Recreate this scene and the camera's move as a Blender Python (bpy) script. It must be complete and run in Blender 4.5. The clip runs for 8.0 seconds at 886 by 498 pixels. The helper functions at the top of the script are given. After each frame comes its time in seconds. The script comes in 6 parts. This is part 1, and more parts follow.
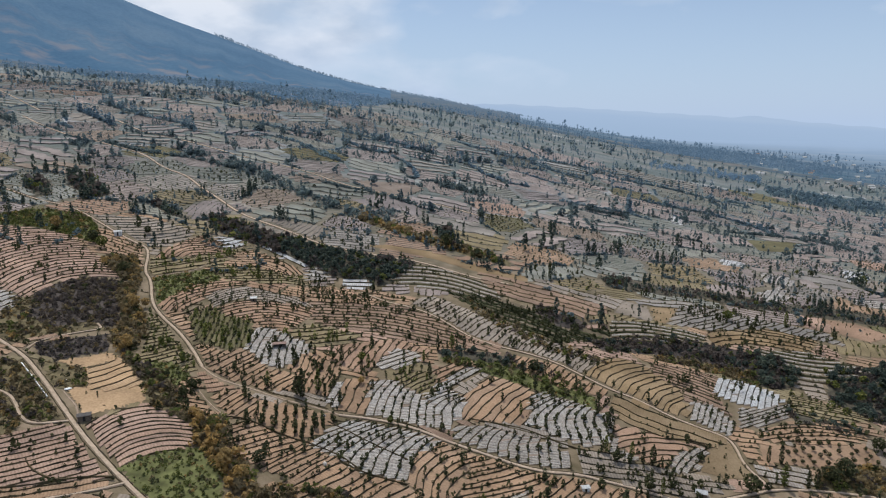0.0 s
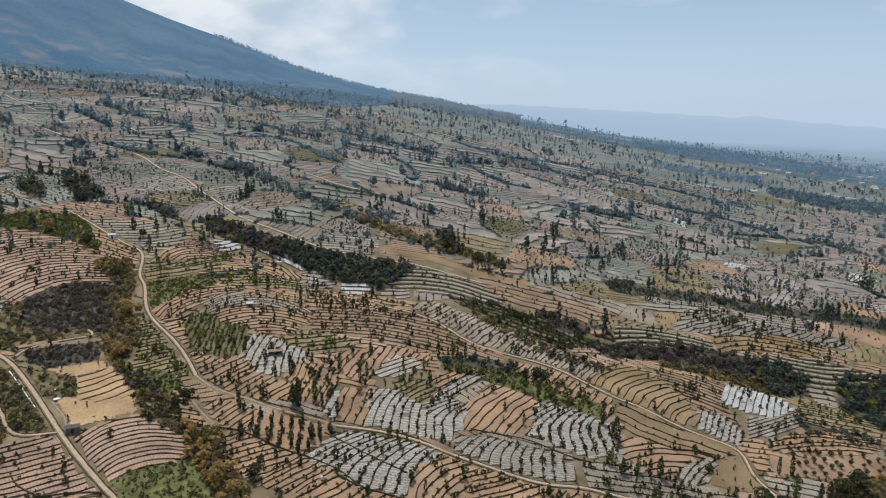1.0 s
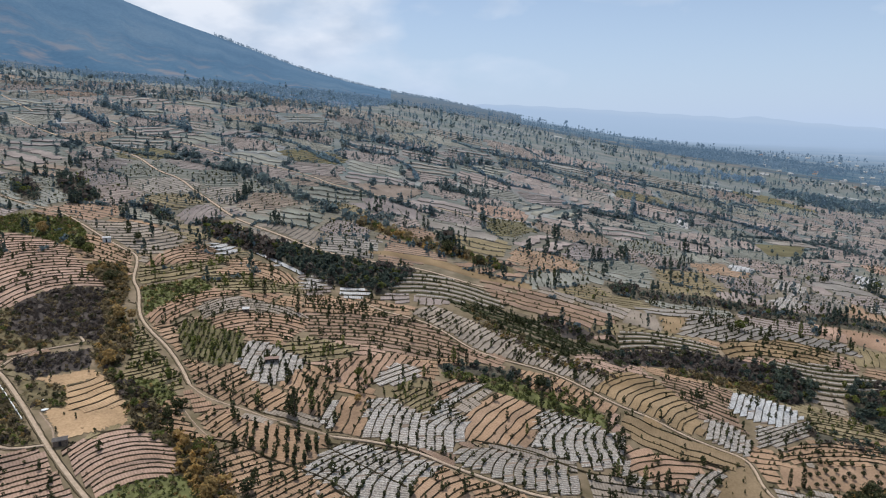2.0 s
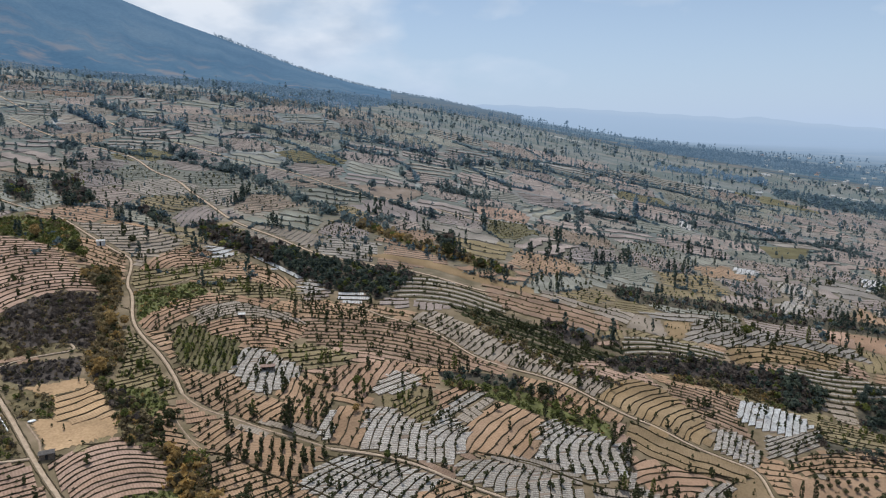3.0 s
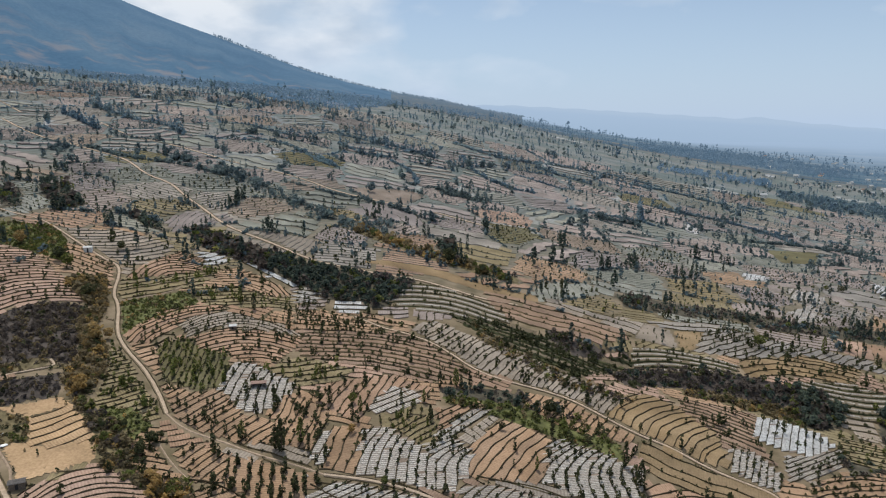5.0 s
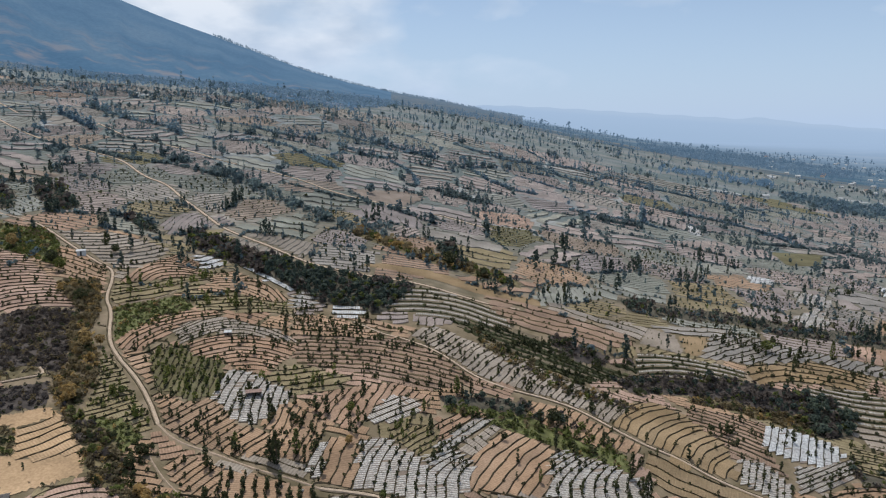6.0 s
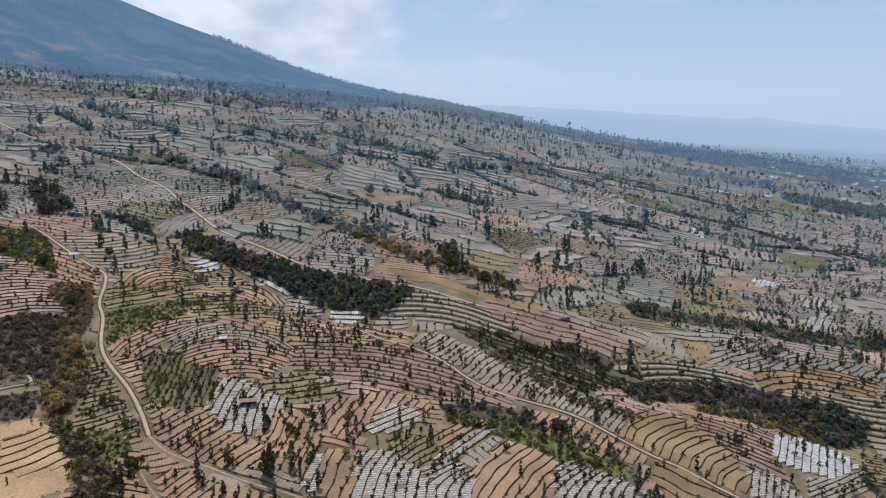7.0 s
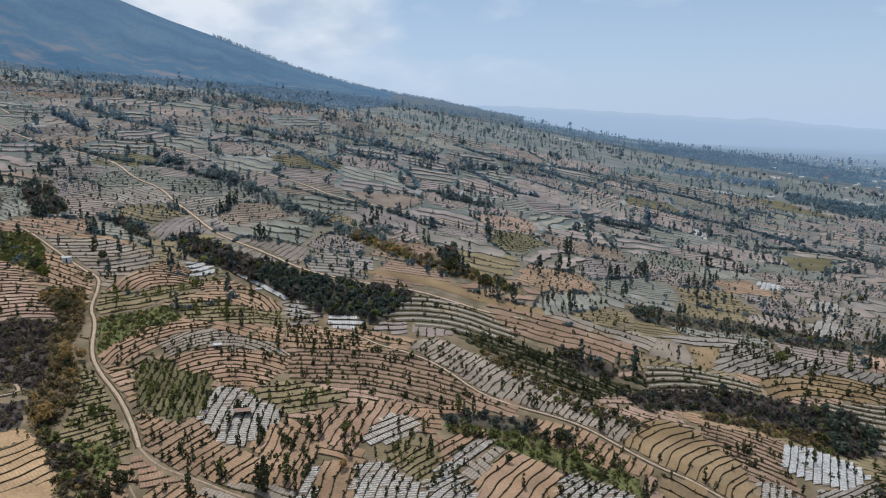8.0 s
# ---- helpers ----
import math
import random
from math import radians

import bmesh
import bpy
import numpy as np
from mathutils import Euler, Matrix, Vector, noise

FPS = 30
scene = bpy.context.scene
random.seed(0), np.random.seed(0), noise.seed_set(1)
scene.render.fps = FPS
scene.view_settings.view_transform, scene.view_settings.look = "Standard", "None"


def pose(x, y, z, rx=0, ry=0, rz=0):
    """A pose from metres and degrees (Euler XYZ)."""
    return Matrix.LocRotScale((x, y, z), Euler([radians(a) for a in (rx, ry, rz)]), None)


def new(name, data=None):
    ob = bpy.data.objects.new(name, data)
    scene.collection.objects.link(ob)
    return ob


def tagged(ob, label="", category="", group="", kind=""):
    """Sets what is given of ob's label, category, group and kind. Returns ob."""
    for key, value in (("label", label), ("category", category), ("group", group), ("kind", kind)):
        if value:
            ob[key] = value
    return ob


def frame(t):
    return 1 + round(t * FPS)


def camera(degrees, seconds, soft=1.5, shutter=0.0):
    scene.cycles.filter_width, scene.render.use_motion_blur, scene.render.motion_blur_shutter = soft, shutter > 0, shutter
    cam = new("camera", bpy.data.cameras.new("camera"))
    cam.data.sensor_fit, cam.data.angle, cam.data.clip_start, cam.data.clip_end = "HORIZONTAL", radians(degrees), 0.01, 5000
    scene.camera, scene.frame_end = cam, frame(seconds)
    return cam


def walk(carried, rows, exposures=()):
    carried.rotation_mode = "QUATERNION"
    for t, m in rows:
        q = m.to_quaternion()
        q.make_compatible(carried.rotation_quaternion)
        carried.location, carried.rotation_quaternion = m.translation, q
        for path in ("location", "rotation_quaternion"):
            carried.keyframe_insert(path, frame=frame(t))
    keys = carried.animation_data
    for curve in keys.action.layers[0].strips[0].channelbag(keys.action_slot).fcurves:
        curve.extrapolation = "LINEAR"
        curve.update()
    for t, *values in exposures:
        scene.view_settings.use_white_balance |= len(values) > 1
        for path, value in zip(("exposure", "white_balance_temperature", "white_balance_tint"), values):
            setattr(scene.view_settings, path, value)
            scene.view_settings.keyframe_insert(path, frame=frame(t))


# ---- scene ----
# The camera: a drone gliding forward and slowly climbing over a terraced slope.
cam = camera(70.0, 8.0, soft=1.2)


def drone(t):
    s = t / 8
    e = s * (1 - s)
    return pose(-1.36 * s - 0.7 * e, 65.88 * s + 1.63 * e, 150 + 3.74 * s + 1.09 * e, 78.74 + 0.13 * s, 0, 0.12 * s)


walk(cam, [(t, drone(t)) for t in range(9)], [(0, -0.06, 6450, 10), (0.5, 0.09, 6900, 5), (1, 0.01, 6730, 7), (1.5, 0.06, 6550, 11), (3, -0.03, 6500, 9), (4, -0.01, 6550, 10), (4.5, -0.01, 6730, 8), (6, -0.03, 6420, 9), (6.5, 0.0, 6380, 11), (7.5, 0.04, 6420, 10), (8, -0.06, 6420, 9)])

# World: clear sky with haze and a bank of cloud behind the volcano, one high sun.
SUN_EL, SUN_AZ = 64.0, -18.0
world = bpy.data.worlds.new("world")
scene.world = world
world.use_nodes = True
wn, wl = world.node_tree.nodes, world.node_tree.links
sky = wn.new("ShaderNodeTexSky")
sky.sky_type, sky.sun_disc = "NISHITA", False
sky.sun_elevation, sky.sun_rotation = radians(SUN_EL), radians(SUN_AZ)
sky.altitude, sky.air_density, sky.dust_density, sky.ozone_density = 900, 1.0, 1.1, 1.4
w_co = wn.new("ShaderNodeTexCoord")
w_sep = wn.new("ShaderNodeSeparateXYZ")
wl.new(w_co.outputs["Generated"], w_sep.inputs[0])
w_map = wn.new("ShaderNodeMapping")
w_map.inputs["Scale"].default_value = (1.0, 1.0, 2.2)
wl.new(w_co.outputs["Generated"], w_map.inputs[0])
w_noise = wn.new("ShaderNodeTexNoise")
w_noise.inputs["Scale"].default_value, w_noise.inputs["Detail"].default_value = 5.0, 7
w_noise.inputs["Distortion"].default_value = 0.35
wl.new(w_map.outputs[0], w_noise.inputs["Vector"])


def w_math(op, a, b=None, c=None):
    n = wn.new("ShaderNodeMath")
    n.operation, n.use_clamp = op, op == "MULTIPLY_ADD"
    for i, v in enumerate((a, b, c)):
        if v is not None and not isinstance(v, (int, float)):
            wl.new(v, n.inputs[i])
        elif v is not None:
            n.inputs[i].default_value = v
    return n.outputs[0]


# cloud is thicker over the mountain (towards -x), thins out towards the plain
w_cover = w_math("MULTIPLY_ADD", w_sep.outputs[0], -2.6, 0.06)
w_cloud = w_math("MULTIPLY_ADD", w_math("ADD", w_math("MULTIPLY", w_cover, 0.6), w_noise.outputs[0]), 3.2, -1.80)
w_mix = wn.new("ShaderNodeMix")
w_mix.data_type = "RGBA"
wl.new(w_cloud, w_mix.inputs["Factor"])
wl.new(sky.outputs[0], w_mix.inputs["A"])
w_puff = wn.new("ShaderNodeTexNoise")
w_puff.inputs["Scale"].default_value, w_puff.inputs["Detail"].default_value = 9.0, 8
wl.new(w_map.outputs[0], w_puff.inputs["Vector"])
w_white = wn.new("ShaderNodeMix")
w_white.data_type = "RGBA"
wl.new(w_math("MULTIPLY_ADD", w_puff.outputs[0], 4.2, -1.4), w_white.inputs["Factor"])
w_white.inputs["A"].default_value = (5.6, 6.2, 6.9, 1)
w_white.inputs["B"].default_value = (10.4, 10.3, 10.2, 1)
wl.new(w_white.outputs["Result"], w_mix.inputs["B"])
w_haze = wn.new("ShaderNodeMix")
w_haze.data_type = "RGBA"
# haze hangs thick at the horizon and thins to a pale veil overhead
wl.new(w_math("MAXIMUM", w_math("MULTIPLY_ADD", w_sep.outputs[2], -2.9, 0.92), 0.38), w_haze.inputs["Factor"])
wl.new(w_mix.outputs["Result"], w_haze.inputs["A"])
w_haze.inputs["B"].default_value = (4.7, 6.08, 8.3, 1)
wl.new(w_haze.outputs["Result"], wn["Background"].inputs[0])
wn["Background"].inputs[1].default_value = 0.10

sun = new("sun", bpy.data.lights.new("sun", "SUN"))
sun.data.energy, sun.data.angle, sun.data.color = 3.42, radians(0.5), (1.0, 0.965, 0.9)
sun.rotation_euler = (radians(90 - SUN_EL), 0, radians(180 - SUN_AZ))


# ---- materials ----
def mat(name, rough=0.95):
    m = bpy.data.materials.new(name)
    m.use_nodes = True
    b = m.node_tree.nodes["Principled BSDF"]
    b.inputs["Roughness"].default_value = rough
    b.inputs["Specular IOR Level"].default_value = 0.2
    return m, m.node_tree.nodes, m.node_tree.links, b


def noise_of(n, l, scale, detail=4, vec=None):
    t = n.new("ShaderNodeTexNoise")
    t.inputs["Scale"].default_value, t.inputs["Detail"].default_value = scale, detail
    if vec is None:
        vec = n.new("ShaderNodeNewGeometry").outputs["Position"]
    l.new(vec, t.inputs["Vector"])
    return t.outputs[0]


def ramp(n, l, fac, *stops):
    r = n.new("ShaderNodeValToRGB")
    l.new(fac, r.inputs[0])
    while len(r.color_ramp.elements) < len(stops):
        r.color_ramp.elements.new(0.5)
    for e, (p, c) in zip(r.color_ramp.elements, stops):
        e.position, e.color = p, (*c, 1)
    return r.outputs[0]


def mixc(n, l, fac, a, b, mode="MIX"):
    x = n.new("ShaderNodeMix")
    x.data_type, x.blend_type = "RGBA", mode
    for key, v in (("Factor", fac), ("A", a), ("B", b)):
        if isinstance(v, (int, float)):
            x.inputs[key].default_value = v
        elif isinstance(v, tuple):
            x.inputs[key].default_value = (*v, 1)
        else:
            l.new(v, x.inputs[key])
    return x.outputs["Result"]


def tone(c, k):
    return tuple(v * k for v in c)


def bumped(n, l, b, fac, strength, dist):
    u = n.new("ShaderNodeBump")
    u.inputs["Strength"].default_value, u.inputs["Distance"].default_value = strength, dist
    l.new(fac, u.inputs["Height"])
    l.new(u.outputs[0], b.inputs["Normal"])


def soil(name, c, furrow=0.16, period=1.0):
    """Tilled soil: furrows across each terrace, clods, and dry or damp patches."""
    m, n, l, b = mat(name)
    uv = n.new("ShaderNodeUVMap").outputs[0]
    w = n.new("ShaderNodeTexWave")
    w.inputs["Scale"].default_value, w.inputs["Distortion"].default_value = 0.314 / period, 1.2
    w.inputs["Detail"].default_value, w.inputs["Detail Scale"].default_value = 2, 1.0
    l.new(uv, w.inputs["Vector"])
    big = noise_of(n, l, 0.05)
    base = ramp(n, l, big, (0.3, tone(c, 0.72)), (0.5, c), (0.72, tuple(min(v * 1.25 + 0.02, 0.6) for v in c)))
    fine = noise_of(n, l, 1.1, 6)
    base = mixc(n, l, 0.55, base, ramp(n, l, fine, (0.3, (0.45, 0.43, 0.4)), (0.7, (1, 1, 1))), "MULTIPLY")
    info = n.new("ShaderNodeObjectInfo").outputs["Random"]
    base = mixc(n, l, 0.6, base, ramp(n, l, info, (0.0, (0.72, 0.72, 0.74)), (0.5, (1, 0.97, 0.94)), (1.0, (0.96, 0.895, 0.815))), "MULTIPLY")
    base = mixc(n, l, furrow, base, ramp(n, l, w.outputs[0], (0.2, (0.3, 0.28, 0.26)), (0.6, (1, 1, 1))), "MULTIPLY")
    l.new(base, b.inputs["Base Color"])
    bumped(n, l, b, w.outputs[0], 0.6, 0.15)
    return m


def plant(name, dark, mid, light, scale=0.35, through_light=0.45):
    """Leaves or weeds: a different green for every leaf cluster and larger patches."""
    m, n, l, b = mat(name, 0.8)
    isl = n.new("ShaderNodeNewGeometry").outputs["Random Per Island"]
    big = noise_of(n, l, scale, 3)
    a = ramp(n, l, isl, (0.0, dark), (0.6, mid), (1.0, light))
    c = mixc(n, l, 0.7, a, ramp(n, l, big, (0.3, (0.5, 0.5, 0.55)), (0.7, (1.25, 1.2, 1.0))), "MULTIPLY")
    info = n.new("ShaderNodeObjectInfo").outputs["Random"]
    c = mixc(n, l, 0.5, c, ramp(n, l, info, (0.0, (0.6, 0.66, 0.7)), (1.0, (1.2, 1.15, 1.0))), "MULTIPLY")
    l.new(c, b.inputs["Base Color"])
    # thin leaves let part of the sun through
    t = n.new("ShaderNodeBsdfTranslucent")
    l.new(c, t.inputs["Color"])
    mix = n.new("ShaderNodeMixShader")
    mix.inputs[0].default_value = through_light
    l.new(b.outputs[0], mix.inputs[1])
    l.new(t.outputs[0], mix.inputs[2])
    l.new(mix.outputs[0], n["Material Output"].inputs["Surface"])
    return m


def plastic(name, c):
    """Silver plastic sheet over a bed: wrinkled, dusty, some earth thrown on it."""
    m, n, l, b = mat(name, 0.7)
    b.inputs["Specular IOR Level"].default_value = 0.3
    d = noise_of(n, l, 1.4, 5)
    dirt = noise_of(n, l, 0.12, 3)
    a = ramp(n, l, d, (0.32, tone(c, 0.45)), (0.55, c), (0.75, tone(c, 1.2)))
    a = mixc(n, l, 0.5, a, ramp(n, l, dirt, (0.35, (0.62, 0.56, 0.5)), (0.65, (1, 1, 1))), "MULTIPLY")
    l.new(a, b.inputs["Base Color"])
    bumped(n, l, b, d, 0.5, 0.08)
    return m


SOIL = {
    "tan": soil("tan_soil", (0.36, 0.243, 0.16)),
    "grey": soil("grey_soil", (0.372, 0.258, 0.2), 0.08, 1.0),
    "red": soil("red_soil", (0.345, 0.228, 0.158)),
    "orange": soil("ochre_soil", (0.45, 0.308, 0.182), 0.05),
    "ochre": soil("ochre_stubble", (0.262, 0.188, 0.108), 0.1),
    # the next five soils have distance haze greyed into their base colour
    "ash": soil("hazed_grey_soil", (0.262, 0.242, 0.22), 0.1),
    "mauve": soil("hazed_mauve_soil", (0.3, 0.255, 0.238), 0.1),
    "umber": soil("hazed_umber_soil", (0.275, 0.24, 0.23), 0.1),
    "moss": soil("hazed_green_soil", (0.215, 0.225, 0.195), 0.12),
    "sage": soil("hazed_sage_soil", (0.268, 0.272, 0.238), 0.12),
    "brown": soil("brown_soil", (0.28, 0.192, 0.14), 0.2),
    "pale": soil("pale_soil", (0.315, 0.27, 0.225), 0.3, 1.3),
    "olive": soil("weedy_soil", (0.25, 0.205, 0.12), 0.2),
    "green": soil("green_soil", (0.16, 0.145, 0.075), 0.3),
    "dark": soil("overgrown_soil", (0.17, 0.14, 0.095), 0.3),
}
MULCH_SOIL = soil("mulched_soil", (0.265, 0.213, 0.175), 0.1, 1.5)
WHITE = plastic("white_plastic", (0.52, 0.525, 0.525))
SILVER = plastic("silver_plastic", (0.44, 0.412, 0.375))
DULL = plastic("dusty_plastic", (0.34, 0.315, 0.28))
BANK = plant("bank_weeds", (0.06, 0.048, 0.028), (0.09, 0.071, 0.042), (0.135, 0.104, 0.062), 0.2, 0.2)
LEAF = plant("dark_leaves", (0.046, 0.054, 0.028), (0.072, 0.08, 0.04), (0.115, 0.118, 0.058))
FOREST_LEAF = plant("gully_leaves", (0.054, 0.077, 0.072), (0.088, 0.116, 0.102), (0.128, 0.158, 0.125))
# leaves of the middle slope, grey-blue haze painted into their colour
MID_HAZE_LEAF = plant("mid_haze_leaves", (0.112, 0.158, 0.185), (0.146, 0.198, 0.226), (0.19, 0.24, 0.26), 0.35, 0.5)
# far copy of the bank weeds, paled and neutralised for haze
FAR_BANK = plant("hazed_bank_weeds", (0.14, 0.137, 0.132), (0.17, 0.164, 0.156), (0.205, 0.193, 0.18), 0.1, 0.2)
LEAF2 = plant("green_leaves", (0.085, 0.108, 0.03), (0.145, 0.165, 0.05), (0.235, 0.235, 0.085))
SCRUB_FLOOR = {}
DRY = plant("dry_twigs", (0.15, 0.118, 0.07), (0.22, 0.172, 0.102), (0.3, 0.235, 0.14))
BURNT = plant("burnt_scrub", (0.078, 0.066, 0.064), (0.125, 0.104, 0.1), (0.18, 0.148, 0.134))
YELLOW = plant("yellowed_leaves", (0.27, 0.18, 0.075), (0.4, 0.272, 0.115), (0.5, 0.36, 0.17))


def plain(name, c, rough=0.9, scale=2.0, var=0.35):
    m, n, l, b = mat(name, rough)
    f = noise_of(n, l, scale, 5)
    l.new(ramp(n, l, f, (0.3, tone(c, 1 - var)), (0.7, tuple(min(v * (1 + var * 0.5), 0.9) for v in c))), b.inputs["Base Color"])
    bumped(n, l, b, f, 0.4, 0.1)
    return m


SCRUB_FLOOR["burnt"] = plain("ash_soil", (0.075, 0.062, 0.055), 0.95, 0.25, 0.5)
SCRUB_FLOOR["brown"] = plain("litter_soil", (0.15, 0.115, 0.072), 0.95, 0.3, 0.5)
SCRUB_FLOOR["mixed"] = plain("weedy_litter", (0.155, 0.125, 0.068), 0.95, 0.3, 0.5)
SCRUB_FLOOR["green"] = plain("rank_grass", (0.125, 0.13, 0.05), 0.95, 0.25, 0.5)
SCRUB_FLOOR["autumn"] = SCRUB_FLOOR["brown"]
SCRUB_FLOOR["gully"] = SCRUB_FLOOR["burnt"]
SCRUB_FLOOR["forest"] = plain("leaf_mould", (0.085, 0.075, 0.055), 0.95, 0.3, 0.5)
BARK = plain("bark", (0.10, 0.075, 0.055), 0.95, 6)
ROAD = plain("packed_earth", (0.335, 0.25, 0.18), 0.95, 0.6, 0.3)
TRACK = plain("wheel_track", (0.41, 0.315, 0.232), 0.95, 0.8, 0.25)
WALLS = plain("whitewashed_wall", (0.62, 0.6, 0.56), 0.9, 1.5, 0.25)
WOOD = plain("weathered_boards", (0.16, 0.12, 0.09), 0.9, 3, 0.4)
TIN = plain("tin_roof", (0.42, 0.42, 0.42), 0.45, 1.2, 0.3)
DARK_ROOF = plain("dark_roof", (0.10, 0.09, 0.085), 0.8, 1.5, 0.4)
TILE = plain("clay_tile_roof", (0.25, 0.17, 0.14), 0.9, 1.5, 0.3)
CLOTH = plain("white_sheeting", (0.78, 0.78, 0.76), 0.6, 0.8, 0.2)
STONE = plain("pale_stone", (0.5, 0.46, 0.41), 0.9, 1.2, 0.3)
HOLE = plain("dark_opening", (0.03, 0.028, 0.026), 0.9)


def ground_material():
    """Weedy rough ground, turning into a far patchwork of small fields with haze painted in."""
    m, n, l, b = mat("hillside_ground")
    pos = n.new("ShaderNodeNewGeometry").outputs["Position"]
    mp = n.new("ShaderNodeMapping")
    mp.inputs["Rotation"].default_value = (0, 0, radians(-14))
    mp.inputs["Scale"].default_value = (1 / 75, 1 / 48, 0.0)
    l.new(pos, mp.inputs[0])
    v = n.new("ShaderNodeTexVoronoi")
    v.inputs["Scale"].default_value = 1.0
    l.new(mp.outputs[0], v.inputs["Vector"])
    sep = n.new("ShaderNodeSeparateColor")
    l.new(v.outputs["Color"], sep.inputs[0])
    # field colours greyed and blued to stand for haze
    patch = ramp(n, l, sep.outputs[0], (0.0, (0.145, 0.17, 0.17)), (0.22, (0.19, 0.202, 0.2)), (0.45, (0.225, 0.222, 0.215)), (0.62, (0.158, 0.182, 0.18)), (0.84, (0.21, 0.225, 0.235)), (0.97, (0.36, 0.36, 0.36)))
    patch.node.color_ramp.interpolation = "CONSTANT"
    w = n.new("ShaderNodeTexWave")
    w.bands_direction = "Y"
    w.inputs["Scale"].default_value, w.inputs["Distortion"].default_value = 0.05, 4
    w.inputs["Detail Scale"].default_value = 0.1
    l.new(pos, w.inputs["Vector"])
    rows = ramp(n, l, w.outputs[0], (0.1, (0.45, 0.45, 0.4)), (0.4, (1, 1, 1)))
    patch = mixc(n, l, 0.6, patch, rows, "MULTIPLY")
    rough_c = ramp(n, l, noise_of(n, l, 0.09, 6), (0.3, (0.125, 0.098, 0.055)), (0.5, (0.205, 0.155, 0.10)), (0.7, (0.29, 0.215, 0.15)))
    e = n.new("ShaderNodeSeparateXYZ")
    l.new(pos, e.inputs[0])
    # the haze-tinted patches take over between 420 and 720 m
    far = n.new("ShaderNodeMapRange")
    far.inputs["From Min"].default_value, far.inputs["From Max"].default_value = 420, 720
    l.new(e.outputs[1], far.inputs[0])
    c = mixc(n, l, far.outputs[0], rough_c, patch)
    c = mixc(n, l, 0.6, c, ramp(n, l, noise_of(n, l, 0.02, 5), (0.35, (0.5, 0.54, 0.5)), (0.65, (0.9, 0.92, 0.92))), "MULTIPLY")
    l.new(c, b.inputs["Base Color"])
    bumped(n, l, b, noise_of(n, l, 0.8, 5), 0.5, 0.4)
    return m


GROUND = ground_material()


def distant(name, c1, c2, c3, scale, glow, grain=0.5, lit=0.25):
    """Far-off growth seen through the air: haze painted into its colour and a faint glow."""
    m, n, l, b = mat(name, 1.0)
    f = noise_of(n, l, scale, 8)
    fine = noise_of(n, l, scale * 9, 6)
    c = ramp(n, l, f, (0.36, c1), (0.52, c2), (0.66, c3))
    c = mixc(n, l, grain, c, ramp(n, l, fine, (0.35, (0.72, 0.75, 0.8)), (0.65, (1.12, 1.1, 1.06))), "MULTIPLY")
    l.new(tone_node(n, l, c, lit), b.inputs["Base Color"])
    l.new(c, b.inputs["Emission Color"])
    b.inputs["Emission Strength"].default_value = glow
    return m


def tone_node(n, l, c, k):
    return mixc(n, l, 1.0, c, (k, k, k), "MULTIPLY")


def land_shape(n, l, along, tilt):
    """Coordinates stretched along the fall of the land."""
    mp = n.new("ShaderNodeMapping")
    mp.vector_type = "TEXTURE"
    mp.inputs["Rotation"].default_value = (0, radians(tilt), 0)
    mp.inputs["Scale"].default_value = (along, 1, 1)
    l.new(n.new("ShaderNodeNewGeometry").outputs["Position"], mp.inputs[0])
    return mp.outputs[0]


def reach(n, l, near, far):
    """How far out a place lies, from 0 at near to 1 at far."""
    flat = n.new("ShaderNodeVectorMath")
    flat.operation = "MULTIPLY"
    flat.inputs[1].default_value = (1, 1, 0)
    l.new(n.new("ShaderNodeNewGeometry").outputs["Position"], flat.inputs[0])
    size = n.new("ShaderNodeVectorMath")
    size.operation = "LENGTH"
    l.new(flat.outputs[0], size.inputs[0])
    r = n.new("ShaderNodeMapRange")
    r.inputs["From Min"].default_value, r.inputs["From Max"].default_value = near, far
    l.new(size.outputs["Value"], r.inputs[0])
    return r.outputs[0]


# the painted haze colour is emitted, so the far land glows
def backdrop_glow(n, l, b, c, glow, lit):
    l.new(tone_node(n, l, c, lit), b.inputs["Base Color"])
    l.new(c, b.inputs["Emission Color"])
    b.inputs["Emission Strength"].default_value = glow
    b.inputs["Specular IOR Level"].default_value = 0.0


